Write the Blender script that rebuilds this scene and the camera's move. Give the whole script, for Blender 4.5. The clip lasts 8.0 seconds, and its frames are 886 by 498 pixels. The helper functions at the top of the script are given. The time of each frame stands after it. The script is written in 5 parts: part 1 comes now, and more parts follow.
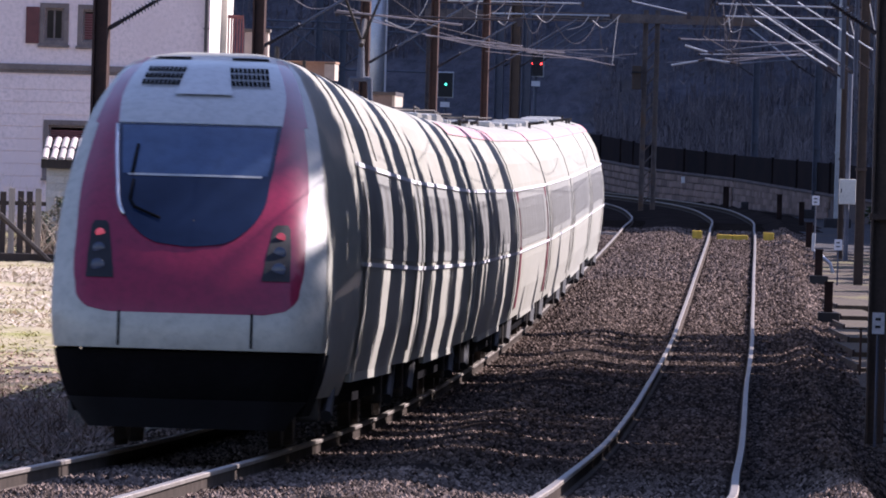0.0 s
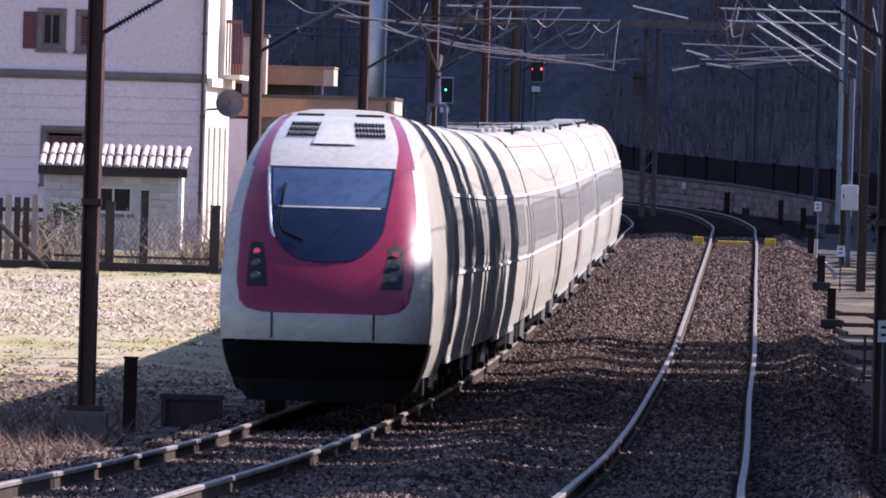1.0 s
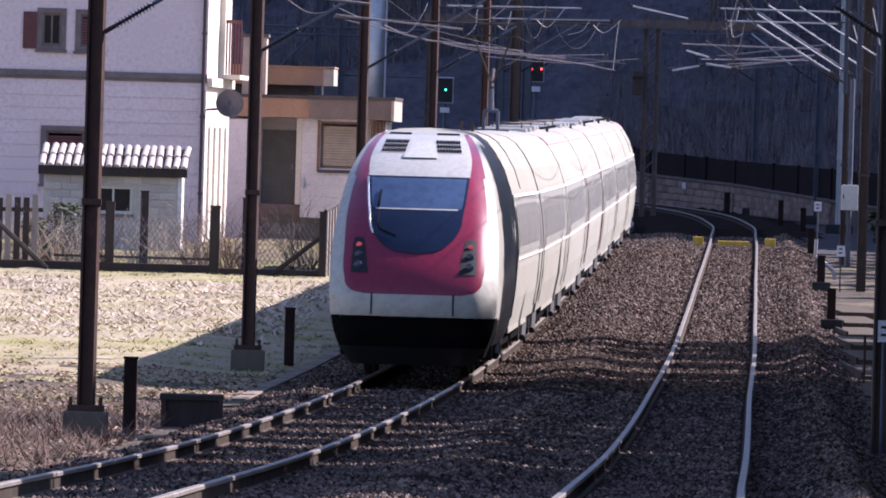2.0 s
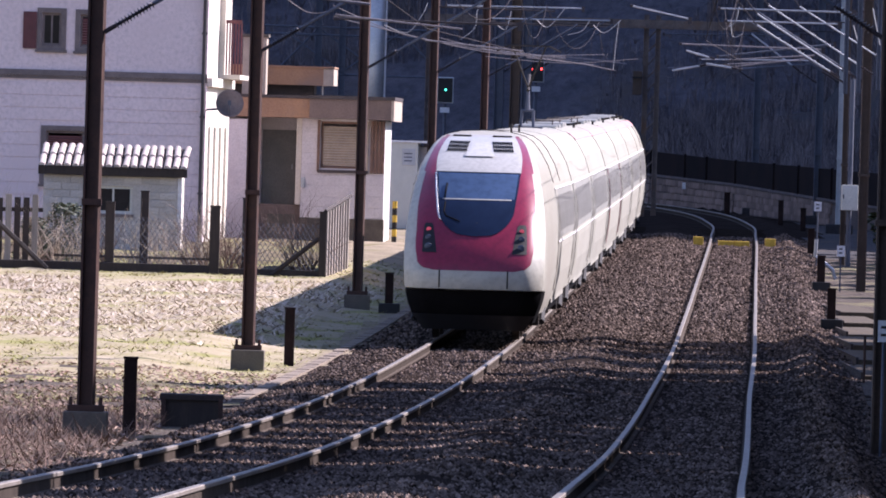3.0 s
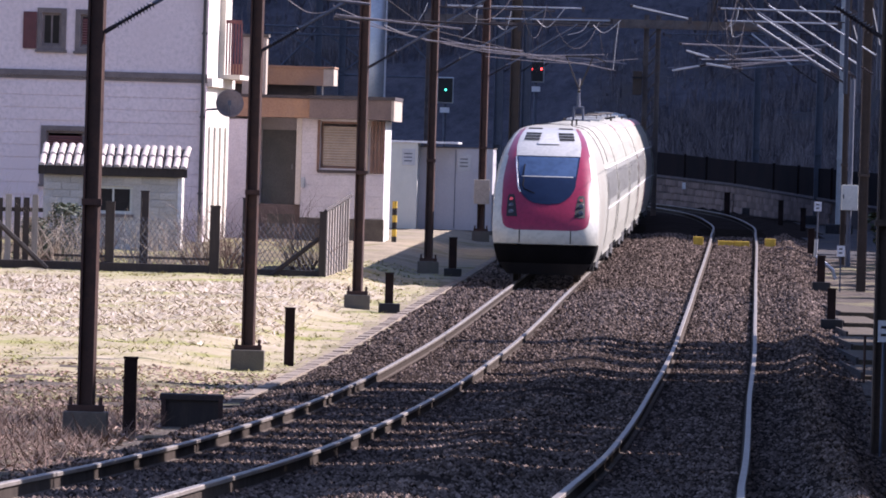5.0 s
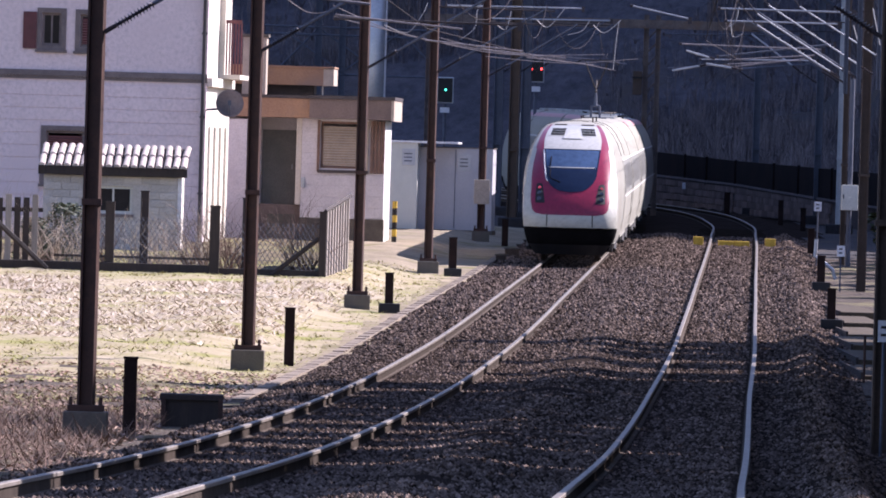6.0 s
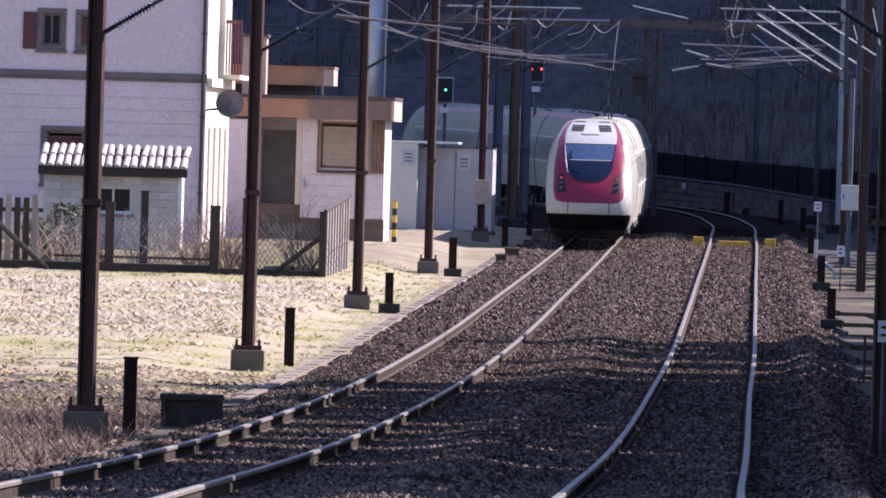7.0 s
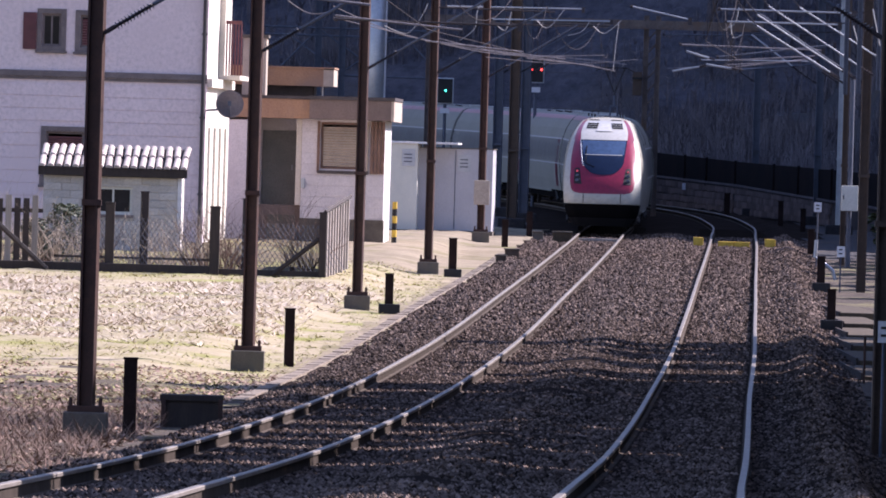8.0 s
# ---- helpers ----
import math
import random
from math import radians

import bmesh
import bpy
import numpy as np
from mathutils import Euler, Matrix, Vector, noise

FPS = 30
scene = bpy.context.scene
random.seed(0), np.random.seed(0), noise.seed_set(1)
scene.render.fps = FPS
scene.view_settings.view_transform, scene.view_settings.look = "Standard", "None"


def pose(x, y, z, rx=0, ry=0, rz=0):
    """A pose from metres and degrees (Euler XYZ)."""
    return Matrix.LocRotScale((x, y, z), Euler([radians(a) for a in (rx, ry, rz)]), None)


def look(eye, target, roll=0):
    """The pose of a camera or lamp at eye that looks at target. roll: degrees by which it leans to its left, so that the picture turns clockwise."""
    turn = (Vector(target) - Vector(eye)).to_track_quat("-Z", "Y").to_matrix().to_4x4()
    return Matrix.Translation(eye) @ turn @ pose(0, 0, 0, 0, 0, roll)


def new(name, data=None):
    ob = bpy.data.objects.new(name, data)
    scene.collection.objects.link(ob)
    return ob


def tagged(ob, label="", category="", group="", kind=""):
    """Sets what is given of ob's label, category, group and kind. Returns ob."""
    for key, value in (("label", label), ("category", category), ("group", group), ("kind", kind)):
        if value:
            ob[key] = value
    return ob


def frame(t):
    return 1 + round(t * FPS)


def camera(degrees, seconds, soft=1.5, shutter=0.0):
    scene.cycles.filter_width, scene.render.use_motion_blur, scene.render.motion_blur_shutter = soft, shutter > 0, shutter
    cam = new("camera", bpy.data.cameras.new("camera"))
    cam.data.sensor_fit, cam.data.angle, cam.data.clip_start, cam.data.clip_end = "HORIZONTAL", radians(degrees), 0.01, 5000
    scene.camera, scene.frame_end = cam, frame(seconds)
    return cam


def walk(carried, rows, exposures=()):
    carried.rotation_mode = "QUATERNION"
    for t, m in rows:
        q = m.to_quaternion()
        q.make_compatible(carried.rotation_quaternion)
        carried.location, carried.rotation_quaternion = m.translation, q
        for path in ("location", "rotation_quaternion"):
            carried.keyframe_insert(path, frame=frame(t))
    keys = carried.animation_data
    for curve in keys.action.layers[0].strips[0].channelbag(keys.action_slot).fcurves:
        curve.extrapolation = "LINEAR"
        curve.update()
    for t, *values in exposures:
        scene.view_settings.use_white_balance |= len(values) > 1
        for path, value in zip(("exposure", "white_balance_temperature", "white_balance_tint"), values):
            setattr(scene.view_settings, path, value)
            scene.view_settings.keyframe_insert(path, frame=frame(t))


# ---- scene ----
SECONDS = 8.0
cam = camera(4.489, SECONDS, soft=1.8, shutter=0.5)
EYE_Z = 3.4


def eye_row(back, drop):
    """The standing camera: metres back along its view, and how far below its usual aim it looks, 200 m out."""
    return look((0.0, -back, EYE_Z), (0.0, 200.0, EYE_Z - 1.58 - drop), 1.65)


# it settles forward and up a little in the first second, then stands
walk(cam, [(0.0, eye_row(2.0, 0.118)), (0.25, eye_row(1.0, 0.058)), (0.5, eye_row(0.25, 0.014)),
           (0.8, eye_row(0.0, 0.0)), (6.5, eye_row(0.0, 0.0)), (8.0, eye_row(0.0, -0.012))],
     exposures=((0.0, 1.13, 6080, 31), (8.0, 1.13, 6080, 31)))

# ---------------------------------------------------------------- light
SUN_DIR = Vector((1.1, 0.55, 1.0)).normalized()
world = bpy.data.worlds.new("sky")
scene.world = world
world.use_nodes = True
wn = world.node_tree
sky = wn.nodes.new("ShaderNodeTexSky")
sky.sky_type = "NISHITA"
sky.sun_disc = False
sky.sun_elevation = math.asin(SUN_DIR.z)
sky.sun_rotation = math.atan2(SUN_DIR.x, SUN_DIR.y)
sky.air_density, sky.dust_density, sky.ozone_density = 1.0, 0.6, 2.0
wn.links.new(sky.outputs[0], wn.nodes["Background"].inputs[0])
wn.nodes["Background"].inputs[1].default_value = 0.094
sun = new("sun", bpy.data.lights.new("sun", "SUN"))
sun.data.energy, sun.data.angle, sun.data.color = 5.0, radians(0.55), (1.0, 0.965, 0.86)
sun.matrix_world = look((60, 160, 80), Vector((60, 160, 80)) - SUN_DIR)


# ---------------------------------------------------------------- materials
def material(name, color, color2=None, rough=0.7, metal=0.0, scale=3.0, fine=40.0, bump=0.2, dist=0.02,
             third=None, spec=0.4, island=0.0, stretch=(1, 1, 1), emit=None, strength=0.0, coat=0.0, obj_rand=0.0):
    """A worn surface: two colours mixed by coarse and fine noise, stains of a third, and fine relief."""
    m = bpy.data.materials.new(name)
    m.use_nodes = True
    nt = m.node_tree
    b = nt.nodes["Principled BSDF"]
    b.inputs["Roughness"].default_value = rough
    b.inputs["Metallic"].default_value = metal
    b.inputs["Specular IOR Level"].default_value = spec
    b.inputs["Coat Weight"].default_value = coat
    if emit:
        b.inputs["Emission Color"].default_value = (*emit, 1)
        b.inputs["Emission Strength"].default_value = strength
    co = nt.nodes.new("ShaderNodeTexCoord")
    mp = nt.nodes.new("ShaderNodeMapping")
    mp.inputs["Scale"].default_value = stretch
    nt.links.new(co.outputs["Object"], mp.inputs[0])

    def tex(sc, detail):
        n = nt.nodes.new("ShaderNodeTexNoise")
        n.inputs["Scale"].default_value, n.inputs["Detail"].default_value = sc, detail
        n.inputs["Roughness"].default_value = 0.65
        nt.links.new(mp.outputs[0], n.inputs["Vector"])
        return n

    def mix(fac, a, bb, kind="MIX"):
        n = nt.nodes.new("ShaderNodeMix")
        n.data_type, n.blend_type = "RGBA", kind
        for sock, v in ((n.inputs[0], fac), (n.inputs[6], a), (n.inputs[7], bb)):
            if isinstance(v, (tuple, float, int)):
                sock.default_value = (*v, 1) if isinstance(v, tuple) else v
            else:
                nt.links.new(v, sock)
        return n.outputs[2]

    def ramp(src, lo, hi):
        n = nt.nodes.new("ShaderNodeMapRange")
        n.inputs["From Min"].default_value, n.inputs["From Max"].default_value = lo, hi
        nt.links.new(src, n.inputs["Value"])
        return n.outputs["Result"]

    coarse, grain = tex(scale, 5), tex(fine, 4)
    color2 = color2 or tuple(c * 0.75 for c in color)
    out = mix(ramp(coarse.outputs[0], 0.35, 0.65), color, color2)
    out = mix(ramp(grain.outputs[0], 0.42, 0.72), out, mix(0.5, out, tuple(c * 0.55 for c in color2)))
    if third:
        out = mix(ramp(tex(scale * 0.43, 6).outputs[0], 0.52, 0.66), out, third)
    if island or obj_rand:
        g = nt.nodes.new("ShaderNodeNewGeometry") if island else nt.nodes.new("ShaderNodeObjectInfo")
        rnd = g.outputs["Random Per Island"] if island else g.outputs["Random"]
        v = nt.nodes.new("ShaderNodeMapRange")
        amount = island or obj_rand
        v.inputs["To Min"].default_value, v.inputs["To Max"].default_value = 1 - amount, 1 + amount
        nt.links.new(rnd, v.inputs["Value"])
        hsv = nt.nodes.new("ShaderNodeHueSaturation")
        nt.links.new(v.outputs[0], hsv.inputs["Value"])
        nt.links.new(out, hsv.inputs["Color"])
        out = hsv.outputs[0]
    nt.links.new(out, b.inputs["Base Color"])
    if bump:
        bp = nt.nodes.new("ShaderNodeBump")
        bp.inputs["Strength"].default_value, bp.inputs["Distance"].default_value = bump, dist
        nt.links.new(grain.outputs[0], bp.inputs["Height"])
        nt.links.new(bp.outputs[0], b.inputs["Normal"])
    return m


M = dict(
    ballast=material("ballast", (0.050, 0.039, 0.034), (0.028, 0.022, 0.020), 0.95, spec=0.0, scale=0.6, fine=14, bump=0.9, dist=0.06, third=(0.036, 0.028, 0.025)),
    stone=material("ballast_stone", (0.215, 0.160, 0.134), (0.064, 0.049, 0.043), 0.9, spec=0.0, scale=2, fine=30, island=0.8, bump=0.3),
    soil=material("soil", (0.44, 0.37, 0.285), (0.33, 0.29, 0.18), 0.95, scale=0.5, fine=7, bump=0.5, dist=0.07, spec=0.0, third=(0.25, 0.25, 0.095)),
    straw=material("straw", (0.58, 0.48, 0.38), (0.45, 0.37, 0.28), 0.8, scale=0.3, fine=4, island=0.35, bump=0),
    grass=material("grass", (0.27, 0.275, 0.085), (0.35, 0.30, 0.12), 0.8, scale=0.5, fine=6, island=0.35, bump=0),
    deadleaf=material("dead_leaf", (0.36, 0.25, 0.19), (0.22, 0.14, 0.105), 0.85, scale=0.5, fine=6, island=0.6, bump=0),
    bramble=material("bramble", (0.20, 0.12, 0.09), (0.12, 0.08, 0.06), 0.85, scale=1, fine=8, island=0.4, bump=0),
    path=material("gravel_path", (0.37, 0.31, 0.235), (0.25, 0.21, 0.155), 0.95, spec=0.0, scale=0.35, fine=9, bump=0.8, dist=0.05, third=(0.19, 0.175, 0.095)),
    # rail colours hold light: head and foot pale as lit, web dark as shaded
    rail=material("rail_head", (0.31, 0.275, 0.245), (0.21, 0.18, 0.155), 0.5, metal=0.35, spec=0.4, scale=1.5, fine=25, bump=0.05),
    railfoot=material("rail_foot_lit", (0.125, 0.10, 0.083), (0.07, 0.056, 0.047), 0.9, spec=0.05, scale=1.8, fine=20, bump=0.2),
    railweb=material("rail_web_shade", (0.072, 0.057, 0.048), (0.045, 0.036, 0.03), 0.9, spec=0.05, scale=2.2, fine=30, bump=0.2),
    sleeper=material("sleeper", (0.060, 0.045, 0.038), (0.036, 0.028, 0.024), 0.95, spec=0.0, scale=4, fine=40, bump=0.4, obj_rand=0.25),
    rust=material("rusty_steel", (0.075, 0.036, 0.028), (0.044, 0.023, 0.019), 0.65, metal=0.2, scale=3, fine=35, third=(0.10, 0.048, 0.033), bump=0.2),
    gantrysteel=material("gantry_steel", (0.22, 0.17, 0.15), (0.12, 0.095, 0.09), 0.8, metal=0.1, scale=2.5, fine=18, third=(0.20, 0.12, 0.08), bump=0.2),
    rust2=material("brown_steel", (0.11, 0.075, 0.058), (0.075, 0.052, 0.042), 0.7, metal=0.2, scale=2, fine=25, bump=0.2),
    galv=material("galvanised_steel", (0.52, 0.53, 0.56), (0.40, 0.42, 0.46), 0.45, metal=0.6, scale=2, fine=30, bump=0.08),
    galvdark=material("weathered_steel", (0.13, 0.14, 0.18), (0.09, 0.10, 0.13), 0.8, metal=0.1, scale=2, fine=30, bump=0.1),
    wire=material("wire", (0.07, 0.06, 0.065), (0.05, 0.045, 0.05), 0.85, metal=0.0, spec=0.1, bump=0),
    copper=material("bare_wire", (0.33, 0.29, 0.30), (0.24, 0.21, 0.22), 0.7, metal=0.2, bump=0),
    palewire=material("pale_wire", (0.50, 0.48, 0.48), (0.40, 0.38, 0.38), 0.5, metal=0.4, bump=0),
    insul=material("insulator", (0.045, 0.03, 0.03), (0.03, 0.02, 0.02), 0.3, bump=0),
    concrete=material("concrete", (0.155, 0.132, 0.11), (0.105, 0.09, 0.078), 0.9, scale=2.5, fine=30, third=(0.12, 0.11, 0.09), bump=0.4),
    pink=material("pink_render", (0.82, 0.675, 0.69), (0.77, 0.63, 0.65), 0.9, scale=0.7, fine=9, third=(0.73, 0.595, 0.61), bump=0.15),
    cream=material("cream_render", (0.72, 0.66, 0.58), (0.64, 0.58, 0.50), 0.9, scale=0.8, fine=22, bump=0.15),
    ledge=material("grey_ledge", (0.235, 0.19, 0.185), (0.16, 0.13, 0.13), 0.85, scale=3, fine=25, bump=0.2),
    shutter=material("red_shutter", (0.17, 0.055, 0.06), (0.12, 0.042, 0.046), 0.6, scale=4, fine=40, bump=0.1),
    tile=material("weathered_tile", (0.56, 0.49, 0.45), (0.40, 0.33, 0.31), 0.85, scale=3, fine=25, third=(0.30, 0.27, 0.25), bump=0.3, obj_rand=0.15),
    block=material("white_block", (0.56, 0.52, 0.49), (0.46, 0.43, 0.40), 0.9, scale=2, fine=25, bump=0.3, obj_rand=0.12),
    darkwood=material("dark_wood", (0.055, 0.040, 0.034), (0.035, 0.026, 0.024), 0.8, scale=3, fine=30, bump=0.4, stretch=(4, 4, 0.5)),
    greywood=material("grey_wood", (0.42, 0.37, 0.33), (0.28, 0.24, 0.21), 0.85, scale=3, fine=26, bump=0.5, stretch=(6, 6, 0.5), obj_rand=0.2),
    stationwhite=material("station_render", (0.72, 0.67, 0.68), (0.64, 0.59, 0.61), 0.9, scale=1.0, fine=22, third=(0.57, 0.52, 0.53), bump=0.15),
    roofslab=material("orange_fascia", (0.44, 0.26, 0.16), (0.34, 0.20, 0.13), 0.85, scale=1.2, fine=20, third=(0.28, 0.19, 0.15), bump=0.2),
    fascia=material("brown_fascia", (0.22, 0.16, 0.14), (0.17, 0.125, 0.11), 0.85, scale=1.2, fine=20, bump=0.2),
    roofedge=material("dark_roof_edge", (0.09, 0.075, 0.075), (0.06, 0.05, 0.05), 0.7, scale=2, fine=20, bump=0.2),
    blind=material("tan_blind", (0.50, 0.41, 0.33), (0.40, 0.33, 0.27), 0.75, scale=4, fine=30, bump=0.1, obj_rand=0.08),
    brownboard=material("brown_board", (0.26, 0.15, 0.11), (0.18, 0.11, 0.085), 0.75, scale=4, fine=30, bump=0.3),
    greydoor=material("grey_door", (0.24, 0.23, 0.22), (0.19, 0.185, 0.18), 0.6, scale=2, fine=30, bump=0.05),
    cabinet=material("pale_cabinet", (0.68, 0.66, 0.60), (0.61, 0.60, 0.55), 0.6, scale=1.2, fine=30, third=(0.54, 0.53, 0.49), bump=0.05),
    cabinetblue=material("white_cabinet", (0.50, 0.49, 0.52), (0.44, 0.43, 0.47), 0.6, scale=1.2, fine=30, bump=0.05),
    dishgrey=material("dish_paint", (0.24, 0.215, 0.225), (0.19, 0.17, 0.18), 0.5, scale=3, fine=20, bump=0.05),
    yellow=material("yellow_paint", (0.72, 0.48, 0.06), (0.60, 0.38, 0.05), 0.6, scale=4, fine=30, bump=0.1),
    black=material("black_paint", (0.018, 0.017, 0.02), (0.012, 0.012, 0.014), 0.6, scale=4, fine=30, bump=0.1),
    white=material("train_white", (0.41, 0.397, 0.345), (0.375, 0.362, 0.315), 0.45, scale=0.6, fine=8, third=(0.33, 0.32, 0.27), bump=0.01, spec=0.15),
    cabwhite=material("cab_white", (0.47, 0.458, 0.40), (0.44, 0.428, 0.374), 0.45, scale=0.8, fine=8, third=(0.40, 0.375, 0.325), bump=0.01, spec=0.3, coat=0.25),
    silver=material("train_hood", (0.47, 0.462, 0.44), (0.455, 0.447, 0.425), 0.3, scale=1, fine=12, bump=0.01, coat=0.3),
    red=material("train_red", (0.25, 0.013, 0.045), (0.22, 0.011, 0.04), 0.3, scale=1, fine=12, bump=0.01, coat=0.4),
    redroof=material("train_red_faded", (0.62, 0.30, 0.32), (0.66, 0.42, 0.43), 0.4, scale=1, fine=10, bump=0.01),
    band=material("window_band", (0.30, 0.298, 0.278), (0.26, 0.258, 0.24), 0.5, scale=1, fine=12, bump=0.0, spec=0.3),
    plough=material("plough_paint", (0.013, 0.013, 0.016), (0.009, 0.009, 0.011), 0.5, scale=2, fine=20, bump=0.05),
    hoodwhite=material("hood_white", (0.52, 0.515, 0.50), (0.50, 0.495, 0.48), 0.35, scale=1, fine=12, bump=0.01, coat=0.3),
    chrome=material("glint_metal", (0.75, 0.75, 0.77), (0.70, 0.70, 0.72), 0.22, metal=0.9, scale=1, fine=10, bump=0.0),
    skirt=material("train_skirt", (0.009, 0.0085, 0.010), (0.006, 0.006, 0.007), 0.8, spec=0.03, scale=2, fine=20, bump=0.1),
    seam=material("seam_rubber", (0.035, 0.033, 0.035), (0.025, 0.024, 0.025), 0.7, scale=2, fine=20, bump=0.1),
    wheel=material("wheel_steel", (0.06, 0.05, 0.045), (0.04, 0.034, 0.03), 0.55, metal=0.5, scale=3, fine=20, bump=0.1),
    glass=material("dark_glass", (0.010, 0.019, 0.048), (0.008, 0.016, 0.042), 0.08, scale=1, fine=3, bump=0.0, spec=0.35),
    blueblind=material("blue_blind", (0.05, 0.09, 0.18), (0.042, 0.075, 0.15), 0.2, scale=1, fine=6, bump=0, coat=0.1),
    trainpane=material("train_pane", (0.25, 0.248, 0.24), (0.21, 0.208, 0.20), 0.4, scale=1, fine=4, bump=0, spec=0.3),
    pane=material("window_glass", (0.03, 0.027, 0.03), (0.02, 0.018, 0.02), 0.15, scale=1, fine=3, bump=0.0, spec=0.1),
    lens=material("lamp_lens", (0.07, 0.085, 0.13), (0.055, 0.068, 0.11), 0.15, scale=1, fine=3, bump=0),
    redlamp=material("red_lamp", (0.30, 0.03, 0.05), (0.26, 0.03, 0.045), 0.2, bump=0, emit=(1.0, 0.14, 0.2), strength=0.16),
    redsig=material("red_signal", (0.5, 0.02, 0.02), (0.5, 0.02, 0.02), 0.2, bump=0, emit=(1.0, 0.06, 0.05), strength=3.0),
    greensig=material("green_signal", (0.02, 0.5, 0.35), (0.02, 0.5, 0.35), 0.2, bump=0, emit=(0.05, 1.0, 0.65), strength=1.6),
    plate=material("white_plate", (0.75, 0.74, 0.76), (0.66, 0.65, 0.68), 0.5, scale=3, fine=20, bump=0.05),
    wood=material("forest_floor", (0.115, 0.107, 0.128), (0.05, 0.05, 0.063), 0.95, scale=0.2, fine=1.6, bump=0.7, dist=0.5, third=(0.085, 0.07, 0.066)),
    tarred=material("tarred_steel", (0.034, 0.020, 0.018), (0.020, 0.013, 0.012), 0.85, scale=3, fine=30, spec=0.1, bump=0.2),
    hole=material("dark_opening", (0.008, 0.008, 0.009), (0.006, 0.006, 0.007), 0.95, bump=0, spec=0.02),
    garden=material("garden_soil", (0.20, 0.165, 0.115), (0.12, 0.10, 0.07), 0.95, scale=0.4, fine=6, bump=0.6, dist=0.06, spec=0.0, third=(0.24, 0.23, 0.10)),
    # brown undergrowth, kept darker for the shade right of the second track
    thicketshade=material("undergrowth_and_shade", (0.10, 0.072, 0.054), (0.055, 0.041, 0.033), 0.95, scale=0.8, fine=9, bump=0.8, dist=0.1, third=(0.17, 0.15, 0.07)),
    darkground=material("dark_far_ground", (0.052, 0.046, 0.050), (0.026, 0.025, 0.030), 0.95, scale=0.3, fine=3, bump=0.6, dist=0.15, third=(0.06, 0.045, 0.035)),
    twig=material("bare_branches", (0.18, 0.152, 0.165), (0.095, 0.085, 0.098), 0.9, scale=1, fine=8, island=0.3, bump=0),
    stonewall=material("old_stone_wall", (0.11, 0.085, 0.082), (0.07, 0.055, 0.056), 0.9, scale=0.9, fine=7, third=(0.14, 0.09, 0.08), bump=0.5, dist=0.05),
    wallstone=material("wall_stone", (0.24, 0.165, 0.14), (0.14, 0.10, 0.092), 0.9, scale=0.5, fine=9, third=(0.24, 0.14, 0.11), bump=0.5, dist=0.03, obj_rand=0.35),
    board=material("concrete_step", (0.095, 0.068, 0.042), (0.055, 0.041, 0.028), 0.9, scale=2, fine=20, bump=0.3),
    fencered=material("rusty_fence", (0.022, 0.014, 0.014), (0.010, 0.008, 0.010), 0.9, spec=0.1, scale=0.5, fine=12, bump=0.1),
)


# ---------------------------------------------------------------- mesh helpers
def finish(bm, name, mat, smooth=False):
    bmesh.ops.recalc_face_normals(bm, faces=bm.faces)
    me = bpy.data.meshes.new(name)
    bm.to_mesh(me)
    bm.free()
    me.materials.append(mat)
    if smooth:
        me.polygons.foreach_set("use_smooth", [True] * len(me.polygons))
    return me


def part(name, bm, mat, parent, label="", smooth=False):
    ob = new(name, finish(bm, name, mat, smooth))
    ob.parent = parent
    return tagged(ob, label)


def whole(name, bm, mat, label, category, group="", kind="", smooth=False):
    return tagged(new(name, finish(bm, name, mat, smooth)), label, category, group, kind)


def anchor(name, label, category, group="", kind="", at=(0, 0, 0), rz=0.0):
    ob = new(name)
    ob.matrix_basis = pose(*at, 0, 0, rz)
    return tagged(ob, label, category, group, kind)


def box(bm, x0, x1, y0, y1, z0, z1, bevel=0.0):
    r = bmesh.ops.create_cube(bm, size=1.0)
    for v in r["verts"]:
        v.co = Vector(((x0 + x1) / 2 + v.co.x * (x1 - x0), (y0 + y1) / 2 + v.co.y * (y1 - y0), (z0 + z1) / 2 + v.co.z * (z1 - z0)))
    if bevel:
        edges = list({e for v in r["verts"] for e in v.link_edges})
        bmesh.ops.bevel(bm, geom=edges, offset=bevel, segments=2, affect="EDGES", profile=0.6)
    return bm


def boxed(*a, **k):
    return box(bmesh.new(), *a, **k)


def rod(bm, p, q, r, r2=None, sides=8):
    """A round bar from p to q."""
    p, q = Vector(p), Vector(q)
    r2 = r if r2 is None else r2
    turn = (q - p).to_track_quat("Z", "Y").to_matrix().to_4x4()
    m = Matrix.Translation((p + q) / 2) @ turn
    bmesh.ops.create_cone(bm, cap_ends=True, segments=sides, radius1=r, radius2=r2, depth=(q - p).length, matrix=m)
    return bm


def rodded(*a, **k):
    return rod(bmesh.new(), *a, **k)


